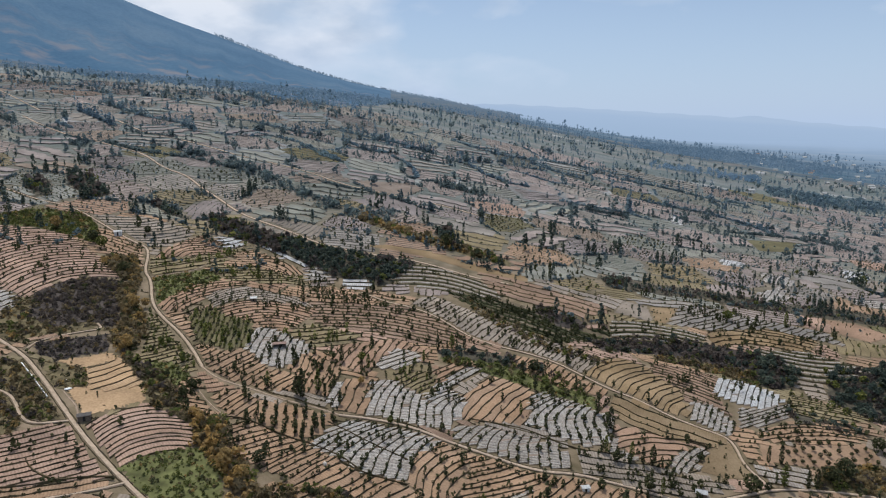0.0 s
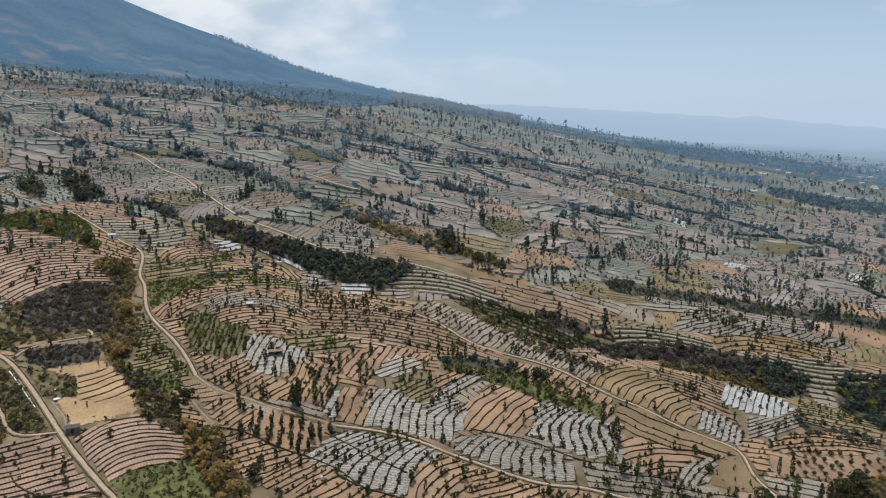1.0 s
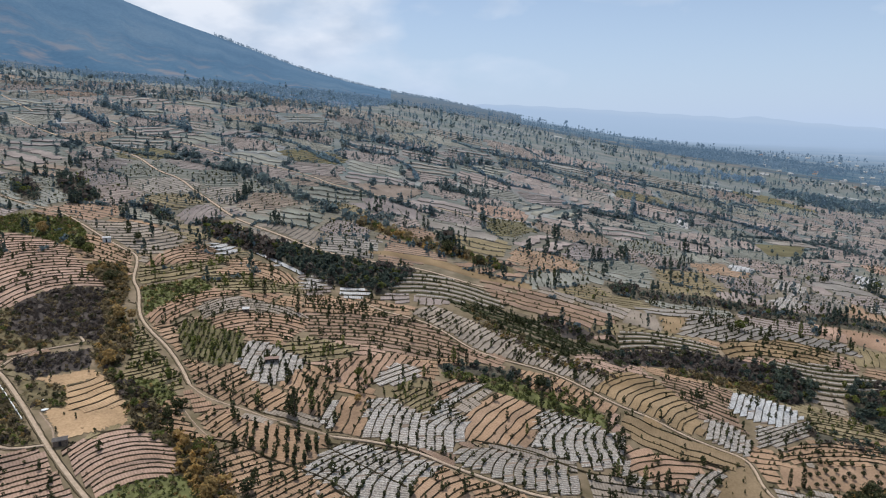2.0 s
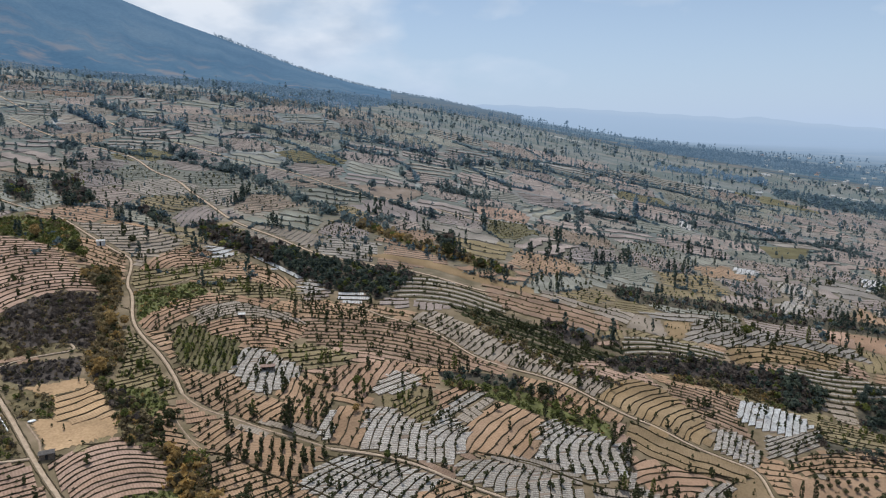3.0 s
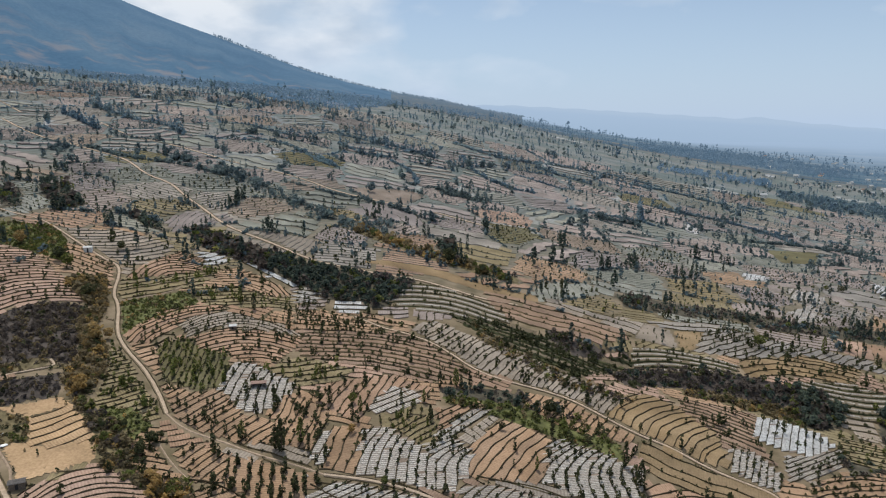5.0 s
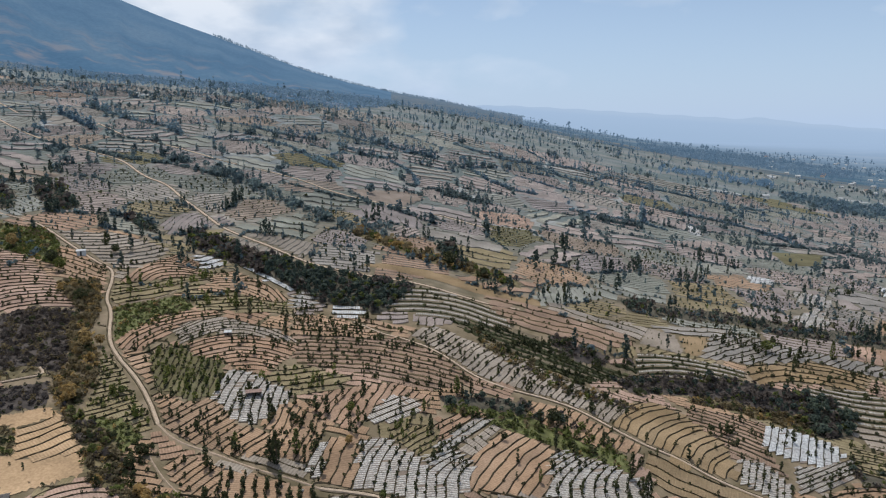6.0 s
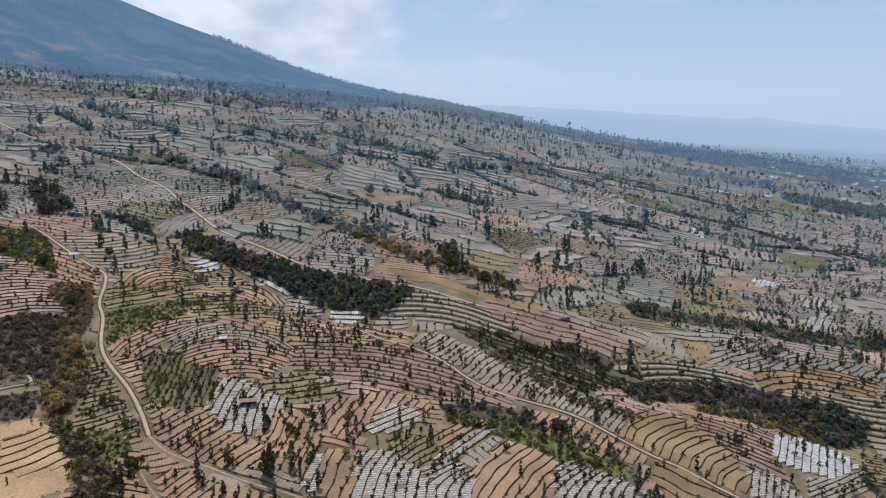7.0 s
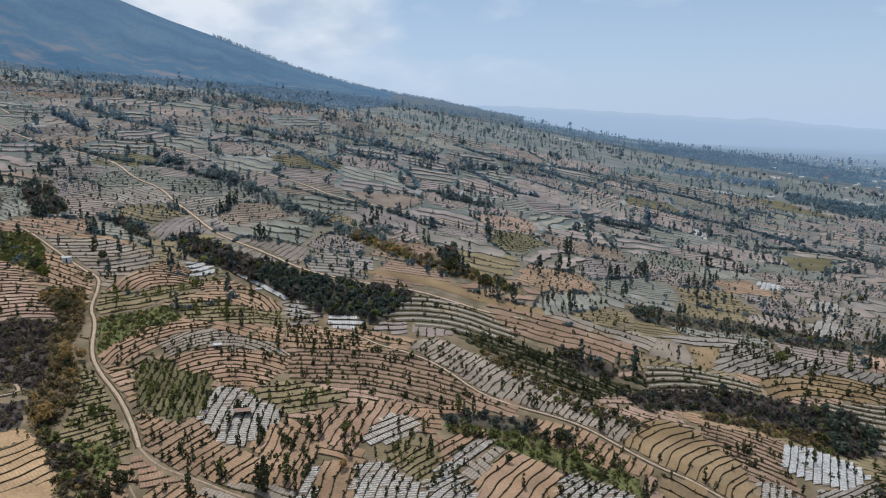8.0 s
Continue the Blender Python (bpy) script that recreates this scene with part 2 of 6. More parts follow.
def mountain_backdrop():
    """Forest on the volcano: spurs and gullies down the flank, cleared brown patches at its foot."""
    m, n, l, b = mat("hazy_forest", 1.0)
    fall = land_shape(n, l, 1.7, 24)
    # blue haze is painted into these forest colours, paler farther up the flank
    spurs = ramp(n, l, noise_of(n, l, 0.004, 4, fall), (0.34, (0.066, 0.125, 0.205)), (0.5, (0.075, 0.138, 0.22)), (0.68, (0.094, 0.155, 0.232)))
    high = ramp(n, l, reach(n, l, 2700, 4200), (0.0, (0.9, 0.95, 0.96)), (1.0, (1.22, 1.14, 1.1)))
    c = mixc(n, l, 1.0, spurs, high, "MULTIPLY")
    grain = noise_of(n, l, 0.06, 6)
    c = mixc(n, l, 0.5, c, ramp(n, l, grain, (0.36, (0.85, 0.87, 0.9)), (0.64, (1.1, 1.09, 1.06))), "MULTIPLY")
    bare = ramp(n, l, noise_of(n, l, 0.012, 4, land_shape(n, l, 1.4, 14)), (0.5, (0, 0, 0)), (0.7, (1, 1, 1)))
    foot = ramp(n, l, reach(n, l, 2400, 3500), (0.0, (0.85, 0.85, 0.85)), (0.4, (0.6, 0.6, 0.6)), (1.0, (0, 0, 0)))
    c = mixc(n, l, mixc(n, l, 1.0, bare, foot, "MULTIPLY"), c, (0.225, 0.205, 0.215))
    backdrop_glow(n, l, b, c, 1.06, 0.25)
    return m


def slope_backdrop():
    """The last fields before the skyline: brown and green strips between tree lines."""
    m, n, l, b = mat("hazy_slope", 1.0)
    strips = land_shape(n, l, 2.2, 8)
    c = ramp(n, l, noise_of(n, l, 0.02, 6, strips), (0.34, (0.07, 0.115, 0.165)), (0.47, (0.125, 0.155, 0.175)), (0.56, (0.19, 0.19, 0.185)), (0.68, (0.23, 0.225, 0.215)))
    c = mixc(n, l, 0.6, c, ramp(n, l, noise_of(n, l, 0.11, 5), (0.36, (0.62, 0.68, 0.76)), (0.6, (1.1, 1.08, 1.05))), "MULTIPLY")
    # more haze blue is mixed into the fields with distance
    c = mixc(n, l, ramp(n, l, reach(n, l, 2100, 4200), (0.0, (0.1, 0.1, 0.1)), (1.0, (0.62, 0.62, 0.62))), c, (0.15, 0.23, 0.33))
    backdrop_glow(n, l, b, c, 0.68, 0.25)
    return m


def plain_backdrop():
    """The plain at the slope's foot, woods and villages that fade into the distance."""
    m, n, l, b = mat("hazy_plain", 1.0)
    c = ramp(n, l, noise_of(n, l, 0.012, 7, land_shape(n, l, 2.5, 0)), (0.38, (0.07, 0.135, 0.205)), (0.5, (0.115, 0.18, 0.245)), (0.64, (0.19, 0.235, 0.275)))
    # haze put into the colour: the plain turns pale blue with distance
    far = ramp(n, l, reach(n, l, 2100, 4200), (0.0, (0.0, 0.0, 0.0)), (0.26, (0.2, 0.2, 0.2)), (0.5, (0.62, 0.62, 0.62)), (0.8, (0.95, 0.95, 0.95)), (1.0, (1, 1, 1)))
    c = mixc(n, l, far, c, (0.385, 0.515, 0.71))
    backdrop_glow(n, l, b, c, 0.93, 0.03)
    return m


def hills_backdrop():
    """Pale hills whose tops melt into the sky, haze painted as colour and glow."""
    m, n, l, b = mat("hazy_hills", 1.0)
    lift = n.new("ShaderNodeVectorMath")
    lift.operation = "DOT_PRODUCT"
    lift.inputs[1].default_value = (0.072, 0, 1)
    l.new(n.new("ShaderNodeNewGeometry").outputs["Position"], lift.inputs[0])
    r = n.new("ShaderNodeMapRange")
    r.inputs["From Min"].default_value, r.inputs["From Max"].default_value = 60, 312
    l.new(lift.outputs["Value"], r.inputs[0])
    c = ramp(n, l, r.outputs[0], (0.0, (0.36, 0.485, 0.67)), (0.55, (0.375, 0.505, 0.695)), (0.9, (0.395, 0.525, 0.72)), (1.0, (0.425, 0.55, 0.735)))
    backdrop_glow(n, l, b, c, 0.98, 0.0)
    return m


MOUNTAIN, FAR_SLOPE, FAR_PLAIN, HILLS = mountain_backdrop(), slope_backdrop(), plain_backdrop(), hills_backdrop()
# farthest trees: air haze put into leaf colour and emission
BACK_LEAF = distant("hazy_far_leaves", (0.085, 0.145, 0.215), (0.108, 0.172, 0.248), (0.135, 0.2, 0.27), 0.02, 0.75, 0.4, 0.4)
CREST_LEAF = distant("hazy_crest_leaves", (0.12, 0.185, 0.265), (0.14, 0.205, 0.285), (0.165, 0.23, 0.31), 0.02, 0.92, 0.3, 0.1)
# stronger haze blue painted into the leaves beyond about 700 m
HAZY_LEAF = plant("hazed_blue_leaves", (0.15, 0.23, 0.31), (0.185, 0.272, 0.355), (0.22, 0.305, 0.38), 0.1, 0.5)


# ---- the lie of the land ----
U_MID, V_MID = np.linspace(-0.9, 0.9, 6), np.linspace(math.log(170), math.log(2600), 6)
SWELL = np.array([ 0.0062, -0.0001,  0.0004,  0.0068,  0.003 , -0.0047,  0.0065,  0.0058, -0.0014,  0.0129,  0.0037, -0.029 , -0.0009,  0.0105,  0.0007,  0.0161,
  0.0259, -0.005 , -0.0064,  0.0092,  0.0053, -0.0057,  0.0062, -0.0127, -0.0227,  0.004 ,  0.0175, -0.0164, -0.0027, -0.0072, -0.0103,  0.0093,
  0.0189, -0.0052,  0.0041,  0.0121])
# centre line, depth and width of the two dry gullies
GULLIES = [([(-215, 520), (-150, 455), (-85, 400), (-38, 385)], 4.0, 16.0), ([(90, 370), (150, 350), (215, 330), (280, 305)], 4.5, 16.0)]


def off_line(x, y, line):
    """Distance of each point from a bent line."""
    best = np.full(np.shape(x), 1e9)
    for (ax, ay), (bx, by) in zip(line[:-1], line[1:]):
        dx, dy = bx - ax, by - ay
        s = np.clip(((x - ax) * dx + (y - ay) * dy) / (dx * dx + dy * dy + 1e-9), 0, 1)
        best = np.minimum(best, np.hypot(x - ax - s * dx, y - ay - s * dy))
    return best


def ground_z(x, y):
    x, y = np.asarray(x, float), np.asarray(y, float)
    yy = np.maximum(y, 60.0)
    u, v = np.clip(x / yy, -1.2, 1.2), np.log(yy)
    g = np.exp(-(((u[..., None] - U_MID) / 0.30) ** 2) / 2)[..., :, None] * np.exp(-(((v[..., None] - V_MID) / 0.48) ** 2) / 2)[..., None, :]
    z = -3.55 - 0.1311 * x + 0.08869 * y + yy * (g.reshape(*x.shape, 36) @ SWELL)
    for line, depth, wide in GULLIES:
        z = z - depth * np.exp(-((off_line(x, y, line) / wide) ** 2))
    return z


def mesh_of(name, verts, quads, material, uv=None, smooth=False):
    """A mesh from arrays of corners and four-sided faces."""
    me = bpy.data.meshes.new(name)
    verts, quads = np.asarray(verts, np.float32).reshape(-1, 3), np.asarray(quads, np.int32).reshape(-1, 4)
    me.vertices.add(len(verts))
    me.vertices.foreach_set("co", verts.ravel())
    me.loops.add(quads.size)
    me.loops.foreach_set("vertex_index", quads.ravel())
    me.polygons.add(len(quads))
    me.polygons.foreach_set("loop_start", np.arange(0, quads.size, 4, dtype=np.int32))
    if uv is not None:
        layer = me.uv_layers.new(name="UVMap")
        layer.data.foreach_set("uv", np.asarray(uv, np.float32)[quads.ravel()].ravel())
    me.update(calc_edges=True)
    me.polygons.foreach_set("use_smooth", np.full(len(quads), smooth))
    if material:
        me.materials.append(material)
    return me


def grid_quads(rows, cols, close=False):
    i, j = np.meshgrid(np.arange(rows - 1), np.arange(cols if close else cols - 1), indexing="ij")
    a, b = i * cols + j, i * cols + (j + 1) % cols
    return np.stack([a, b, b + cols, a + cols], -1).reshape(-1, 4)


def ground_sheet():
    th = np.radians(np.concatenate([np.arange(-46, 46, 0.5), np.arange(46, 314, 4.0)]))
    r = np.geomspace(25, 1960, 300)
    R, T = np.meshgrid(r, th, indexing="ij")
    x, y = R * np.sin(T), R * np.cos(T)
    v = np.stack([x, y, ground_z(x, y)], -1).reshape(-1, 3)
    q = grid_quads(len(r), len(th), True)[:, ::-1]
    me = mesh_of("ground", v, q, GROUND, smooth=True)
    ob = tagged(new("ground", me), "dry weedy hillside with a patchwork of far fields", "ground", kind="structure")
    bm = bmesh.new()
    ring = [bm.verts.new(v[j]) for j in range(len(th))]
    bm.faces.new(ring)
    me2 = bpy.data.meshes.new("ground_below")
    bm.to_mesh(me2)
    me2.materials.append(GROUND)
    tagged(new("ground_below", me2), "dry weedy slope under the drone", "ground", kind="structure")
    return ob


ground_sheet()

# Far land: the volcano's forested flank and the plain; angles from the start of the flight (azimuth, slope of sight).
SKYLINE = [(-75, 0.12), (-55, 0.36), (-46, 0.36), (-36.0, 0.2466), (-33.1, 0.2138), (-29.8, 0.1875), (-25.6, 0.1642), (-22.3, 0.1425), (-19.4, 0.1261), (-16.0, 0.105), (-11.9, 0.0794), (-8.1, 0.0613), (-4.2, 0.0475), (-0.2, 0.0358), (3.8, 0.0213), (7.8, 0.0085), (11.7, -0.0067), (15.5, -0.0183), (20.1, -0.0235), (24.5, -0.0245), (30.5, -0.0235), (39.0, -0.0245), (75, -0.03)]
HILLTOPS = [(-8, 0.02), (3.8, 0.029), (5.8, 0.0281), (10.7, 0.0235), (15.4, 0.0182), (20.0, 0.0129), (24.3, 0.0078), (25.9, 0.01), (28.3, 0.003), (32.1, -0.0029), (34.5, -0.0064), (60, -0.014)]


# where the forest begins above the last fields (azimuth, slope of sight)
FOREST_EDGE = [(-80, 0.06), (-34, 0.084), (-27, 0.061), (-19.7, 0.0545), (-16, 0.0465), (-11, 0.021), (-9, 0.012), (-7.2, 0.027), (-3, 0.036), (1, 0.032), (4, 0.03), (6, 0.2), (80, 0.2)]


def forest_edge(x, y):
    return np.interp(np.degrees(np.arctan2(x, y)), [a for a, _ in FOREST_EDGE], [e for _, e in FOREST_EDGE])


def volcano():
    az = np.arange(-75, 75.01, 0.2)
    r = np.concatenate([np.linspace(1380, 1905, 34), np.linspace(1925, 2640, 46), np.linspace(2665, 4300, 58)])
    A, R = np.meshgrid(np.radians(az), r)
    x, y = R * np.sin(A), R * np.cos(A)
    z0 = ground_z(2640 * np.sin(A), 2640 * np.cos(A))
    top = 150 + 4200 * np.interp(np.degrees(A), [a for a, _ in SKYLINE], [e for _, e in SKYLINE])
    s = np.clip((R - 2640) / 1560, 0, 1)
    z = z0 + (top - z0) * s ** 1.15
    z = np.where(R > 4205, top - (R - 4205) * 0.6, z)
    ridge = np.sin(np.degrees(A) * 1.9 + 0.8 * np.sin(np.degrees(A) * 0.7)) * 9 + np.sin(np.degrees(A) * 5.3) * 3
    z = z + ridge * np.sin(np.pi * s) * np.clip((top - z0) / 300, 0, 1)
    z = np.where(R <= 2640, ground_z(x, y), z) + np.where(R < 1950, np.where((A < 0.07) & (A > -0.4), 1.5, -3.0), 0.0)
    verts, q = np.stack([x, y, z], -1).reshape(-1, 3), grid_quads(len(r), len(az))
    c = verts[q].mean(1)
    d = np.hypot(c[:, 0], c[:, 1])
    edge = forest_edge(c[:, 0], c[:, 1]) + 0.0025 * np.sin(c[:, 0] * 0.031) + 0.002 * np.sin(c[:, 0] * 0.083 + c[:, 1] * 0.02)
    wood = ((c[:, 2] - 150) / d > edge) & (c[:, 0] < -0.08 * d) | ((d > 2680) & (c[:, 0] < -0.15 * d))
    # part of this haze-glowing sheet lies over nearer ground, from 1380 m
    wood &= (d > 1925) | ((c[:, 0] < 0.06 * d) & (c[:, 0] > -0.36 * d))
    flat = ~wood & (d > 2060 + 500 * np.clip(0.45 - c[:, 0] / d, 0, 1)) & (c[:, 0] > 0.12 * d)
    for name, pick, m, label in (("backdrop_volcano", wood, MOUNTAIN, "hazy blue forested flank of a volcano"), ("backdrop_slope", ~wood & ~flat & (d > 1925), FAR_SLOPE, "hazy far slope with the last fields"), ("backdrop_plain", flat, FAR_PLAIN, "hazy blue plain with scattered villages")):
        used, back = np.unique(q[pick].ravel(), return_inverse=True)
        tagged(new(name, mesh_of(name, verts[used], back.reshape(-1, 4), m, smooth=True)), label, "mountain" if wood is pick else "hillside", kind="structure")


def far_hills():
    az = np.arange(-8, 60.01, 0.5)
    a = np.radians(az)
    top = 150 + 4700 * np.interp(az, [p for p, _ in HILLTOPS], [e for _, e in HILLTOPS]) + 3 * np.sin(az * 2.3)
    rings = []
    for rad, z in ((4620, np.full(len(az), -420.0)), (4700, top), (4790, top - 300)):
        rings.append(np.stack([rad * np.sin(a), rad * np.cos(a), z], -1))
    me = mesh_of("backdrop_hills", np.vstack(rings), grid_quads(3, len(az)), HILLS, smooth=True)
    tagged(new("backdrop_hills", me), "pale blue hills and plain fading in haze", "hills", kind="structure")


volcano()
far_hills()


# ---- helpers for things ----
def part(name, me, parent, label=""):
    ob = new(name, me)
    ob.parent = parent
    if label:
        ob["label"] = label
    return ob


def bm_mesh(name, bm, material):
    me = bpy.data.meshes.new(name)
    bm.to_mesh(me)
    bm.free()
    me.materials.append(material)
    return me


def box(bm, x0, y0, z0, x1, y1, z1):
    v = [bm.verts.new(p) for p in ((x0, y0, z0), (x1, y0, z0), (x1, y1, z0), (x0, y1, z0), (x0, y0, z1), (x1, y0, z1), (x1, y1, z1), (x0, y1, z1))]
    for f in ((3, 2, 1, 0), (4, 5, 6, 7), (0, 1, 5, 4), (1, 2, 6, 5), (2, 3, 7, 6), (3, 0, 4, 7)):
        bm.faces.new([v[i] for i in f])


def inside(px, py, poly):
    """Which points lie in a polygon."""
    c = np.zeros(np.shape(px), bool)
    n = len(poly)
    for i in range(n):
        (x1, y1), (x2, y2) = poly[i], poly[(i + 1) % n]
        if y1 == y2:
            continue
        c ^= ((y1 > py) != (y2 > py)) & (px < (x2 - x1) * (py - y1) / (y2 - y1) + x1)
    return c


rng = np.random.default_rng(7)
LANES, CLAIMED, SHRUBS = [], [], []


def smooth_line(pts, step=2.5):
    """Points every few metres along a rounded line."""
    p = np.array(pts, float)
    for _ in range(2):
        q = [p[0]]
        for a, b in zip(p[:-1], p[1:]):
            q += [a * 0.75 + b * 0.25, a * 0.25 + b * 0.75]
        p = np.array(q + [p[-1]])
    d = np.concatenate([[0], np.cumsum(np.hypot(*np.diff(p, axis=0).T))])
    s = np.linspace(0, d[-1], max(3, int(d[-1] / step)))
    return np.stack([np.interp(s, d, p[:, 0]), np.interp(s, d, p[:, 1])], -1)


def ribbon(c, offsets, heights, jit=0.0):
    """Corners of a band along a line: sideways offsets in metres and heights over the ground."""
    t = np.gradient(c, axis=0)
    t /= np.hypot(t[:, 0], t[:, 1])[:, None] + 1e-9
    side = np.stack([-t[:, 1], t[:, 0]], -1)
    cols = []
    for o, h in zip(offsets, heights):
        q = c + side * (o + jit * rng.normal(size=len(c)))[:, None]
        cols.append(np.column_stack([q, ground_z(q[:, 0], q[:, 1]) + h]))
    return np.stack(cols, 1).reshape(-1, 3)


def road(name, width, pts):
    c = smooth_line(pts)
    LANES.append((c[::2].tolist() + [c[-1].tolist()], width))
    h = width * 0.215
    thing = tagged(new(name), "pale rutted dirt road between terraced fields" if name == "dirt_road" else "narrow pale footpath of trodden earth", "road", kind="structure")
    n = len(c)
    part("roadbed", mesh_of("roadbed", ribbon(c, (-h - 0.25, -h, -h * 0.5, 0, h * 0.5, h, h + 0.25), (-0.1, 0.22, 0.26, 0.3, 0.26, 0.22, -0.1), 0.07 * h), grid_quads(n, 7)[:, ::-1], ROAD), thing)
    if width > 1.8:
        for o in (-0.5 * h, 0.5 * h):
            part("wheel_track", mesh_of("wheel_track", ribbon(c, (o - 0.11 * width, o + 0.11 * width), (0.335, 0.335), 0.05), grid_quads(n, 2)[:, ::-1], TRACK), thing, "pale compacted wheel track")
        for o in (-h - 0.55, h + 0.55):
            part("verge", mesh_of("verge", ribbon(c, (o - 0.3, o, o + 0.3), (-0.1, 0.25, -0.1), 0.12), grid_quads(n, 3)[:, ::-1], BANK), thing, "weedy road verge")


# ---- roads and paths ----
road('dirt_road', 3.0, [(-236.2, 297.3), (-204.6, 278.4), (-187.5, 267.6), (-176.9, 258.4), (-160.6, 242.9), (-145, 227.3), (-131.9, 214.9), (-117.2, 202.1), (-104.9, 192.4), (-94.9, 184.7), (-77.9, 171), (-61.1, 155.9)])
road('dirt_path', 1.9, [(-189, 271.7), (-189.5, 279), (-184, 287.4), (-174.6, 294.7), (-168.1, 299.5), (-173.5, 304.2)])
road('dirt_path', 2.2, [(-184.6, 238.1), (-178.7, 239.3), (-170.1, 234.6), (-160.2, 222.5), (-153, 219.3), (-142.6, 223.9)])
road('dirt_path', 1.2, [(-155.4, 242.6), (-149.5, 237.3), (-144.2, 232.6), (-139, 223.4)])
road('dirt_path', 2.0, [(-127.1, 182.8), (-121.7, 185.7), (-114.4, 189.1), (-106.2, 194.5)])
road('dirt_road', 2.6, [(-405.8, 540.3), (-365.1, 521.6), (-336.6, 505.5), (-309.5, 493.6), (-292.3, 490.2), (-271.5, 475.7), (-242.2, 451), (-212.8, 426.8), (-200.5, 419.9), (-192.4, 405), (-183.3, 378), (-173, 364.7), (-160.3, 335.5), (-148.4, 319.7), (-131.7, 303.4), (-117.9, 285.4), (-110.2, 273.5)])
road('dirt_path', 1.6, [(-110.2, 273.5), (-100.2, 264.6), (-82.7, 260), (-69.2, 254.9), (-54.1, 252.2), (-44, 249.1)])
road('dirt_road', 2.6, [(-44, 249.1), (-25, 249.5), (-10.5, 246.9), (3.7, 240.7), (17.5, 236.7), (30.9, 232.5), (42.1, 231.4), (54, 233.4), (65.1, 231.6), (76.1, 230.2), (93, 226.1), (113, 220.1)])
road('dirt_road', 2.4, [(-52, 392.2), (-36.9, 383.9), (-22.1, 371.7), (-6.4, 363.2), (5.2, 351.1), (10, 345.1), (17.7, 338.2), (30, 332.9), (45.3, 329.4), (60, 324.1), (73, 313), (85.3, 302.6), (98.1, 296.6), (108.9, 286.4), (120.4, 279.9), (133.7, 274.2), (134.6, 267.1), (132.9, 256.4), (135.2, 247.9), (138.8, 241.3)])
road('dirt_path', 2.2, [(105, 227.7), (121.4, 233.8), (139.1, 241), (154.7, 243.1), (172.1, 243.7), (195, 241.6)])
road('dirt_road', 4.4, [(-402.7, 722), (-360.8, 700.7), (-318, 680.1), (-276.6, 630.7), (-248.5, 615.2), (-217.7, 574.6), (-197.9, 553.8), (-170.5, 520.5), (-152.5, 506.4), (-126.1, 490.8), (-95.1, 467.3), (-77.2, 461), (-43.2, 455.1), (-18.3, 455), (6.5, 444), (26.3, 434.1), (46.2, 432.5)])
road('dirt_road', 5.2, [(-426.8, 842.6), (-362.6, 780.5), (-319.9, 767.2), (-271.3, 743.1), (-231.3, 718.7), (-196.7, 706.9), (-143, 687.3), (-107.9, 657.6), (-60, 645.1), (-13.8, 641.1), (42.3, 617.6)])
road('dirt_path', 4.6, [(-684.4, 1006.7), (-593.1, 916.3), (-533.2, 858.5)])
road('dirt_path', 4.6, [(-529.1, 813.9), (-483.4, 772.9), (-435.9, 736.3), (-401.3, 719.3)])
road('dirt_path', 0.9, [(-105.3, 254.8), (-100.4, 249), (-94.5, 243), (-88.3, 238.1)])
road('dirt_path', 1.0, [(-176.6, 368.3), (-165.1, 379.6), (-154.7, 388.9), (-151.8, 411.5)])

# ---- terraced fields ----
BEDS = np.array([0.965, 0.262])  # the way the plastic-covered beds run
LABELS = {
    "tan": "bare tan soil field with dark weedy terrace banks",
    "grey": "dry greyish-pink tilled field in narrow curved terraces",
    "red": "reddish-brown tilled field with dark terrace banks",
    "orange": "ochre bare earth plot with a few thin plants",
    "brown": "brown terraced field with strong dark banks",
    "pale": "pale dusty field in sloping terraces",
    "olive": "weedy olive field dotted with shrubs",
    "green": "green overgrown field of leafy crops",
    "mulch": "terraced field with rows of silver plastic mulch",
    "mulchgrey": "terraced field with dusty grey plastic mulch rows",
    "ochre": "ochre-brown stubble field with faint terraces",
    "ash": "pale grey soil field in long terraces, partly greyed for haze",
    "umber": "brown field in long narrow terraces, colour paled for haze",
    "moss": "green fallow field with faint terraces, colour greyed for haze",
    "mauve": "mauve field in long terraces, colour greyed for haze",
    "strip": "dark terraces with narrow silver plastic strips",
    "sage": "green field in long terraces, colour greyed for haze",
    "dark": "dark overgrown terraces down the side of a gully",
    "white": "field covered with bright white plastic mulch",
}


TUFTS, DOTS, HEDGE, HEDGE_TREES = [], [], [], []


def blocked(px, py):
    """Points on a road or in ground that is already taken."""
    x0, x1, y0, y1 = px.min(), px.max(), py.min(), py.max()
    out = np.zeros(px.shape, bool)
    for line, width in LANES:
        a = np.array(line)
        near = (a[:, 0] > x0 - 8) & (a[:, 0] < x1 + 8) & (a[:, 1] > y0 - 8) & (a[:, 1] < y1 + 8)
        if near.any():
            k = np.where(near)[0]
            out |= off_line(px, py, line[max(k[0] - 1, 0):k[-1] + 2]) < width * 0.31 + 0.75
    for poly, (a0, a1, b0, b1) in CLAIMED:
        if a1 > x0 and a0 < x1 and b1 > y0 and b0 < y1:
            out |= inside(px, py, poly)
    return out


def claim(outline):
    a = np.array(outline, float)
    CLAIMED.append((outline, (a[:, 0].min(), a[:, 0].max(), a[:, 1].min(), a[:, 1].max())))


def runs_of(mask):
    m = np.concatenate([[0], mask.astype(int), [0]])
    d = np.diff(m)
    return [(i, j) for i, j in zip(np.where(d == 1)[0], np.where(d == -1)[0]) if j - i > 2]


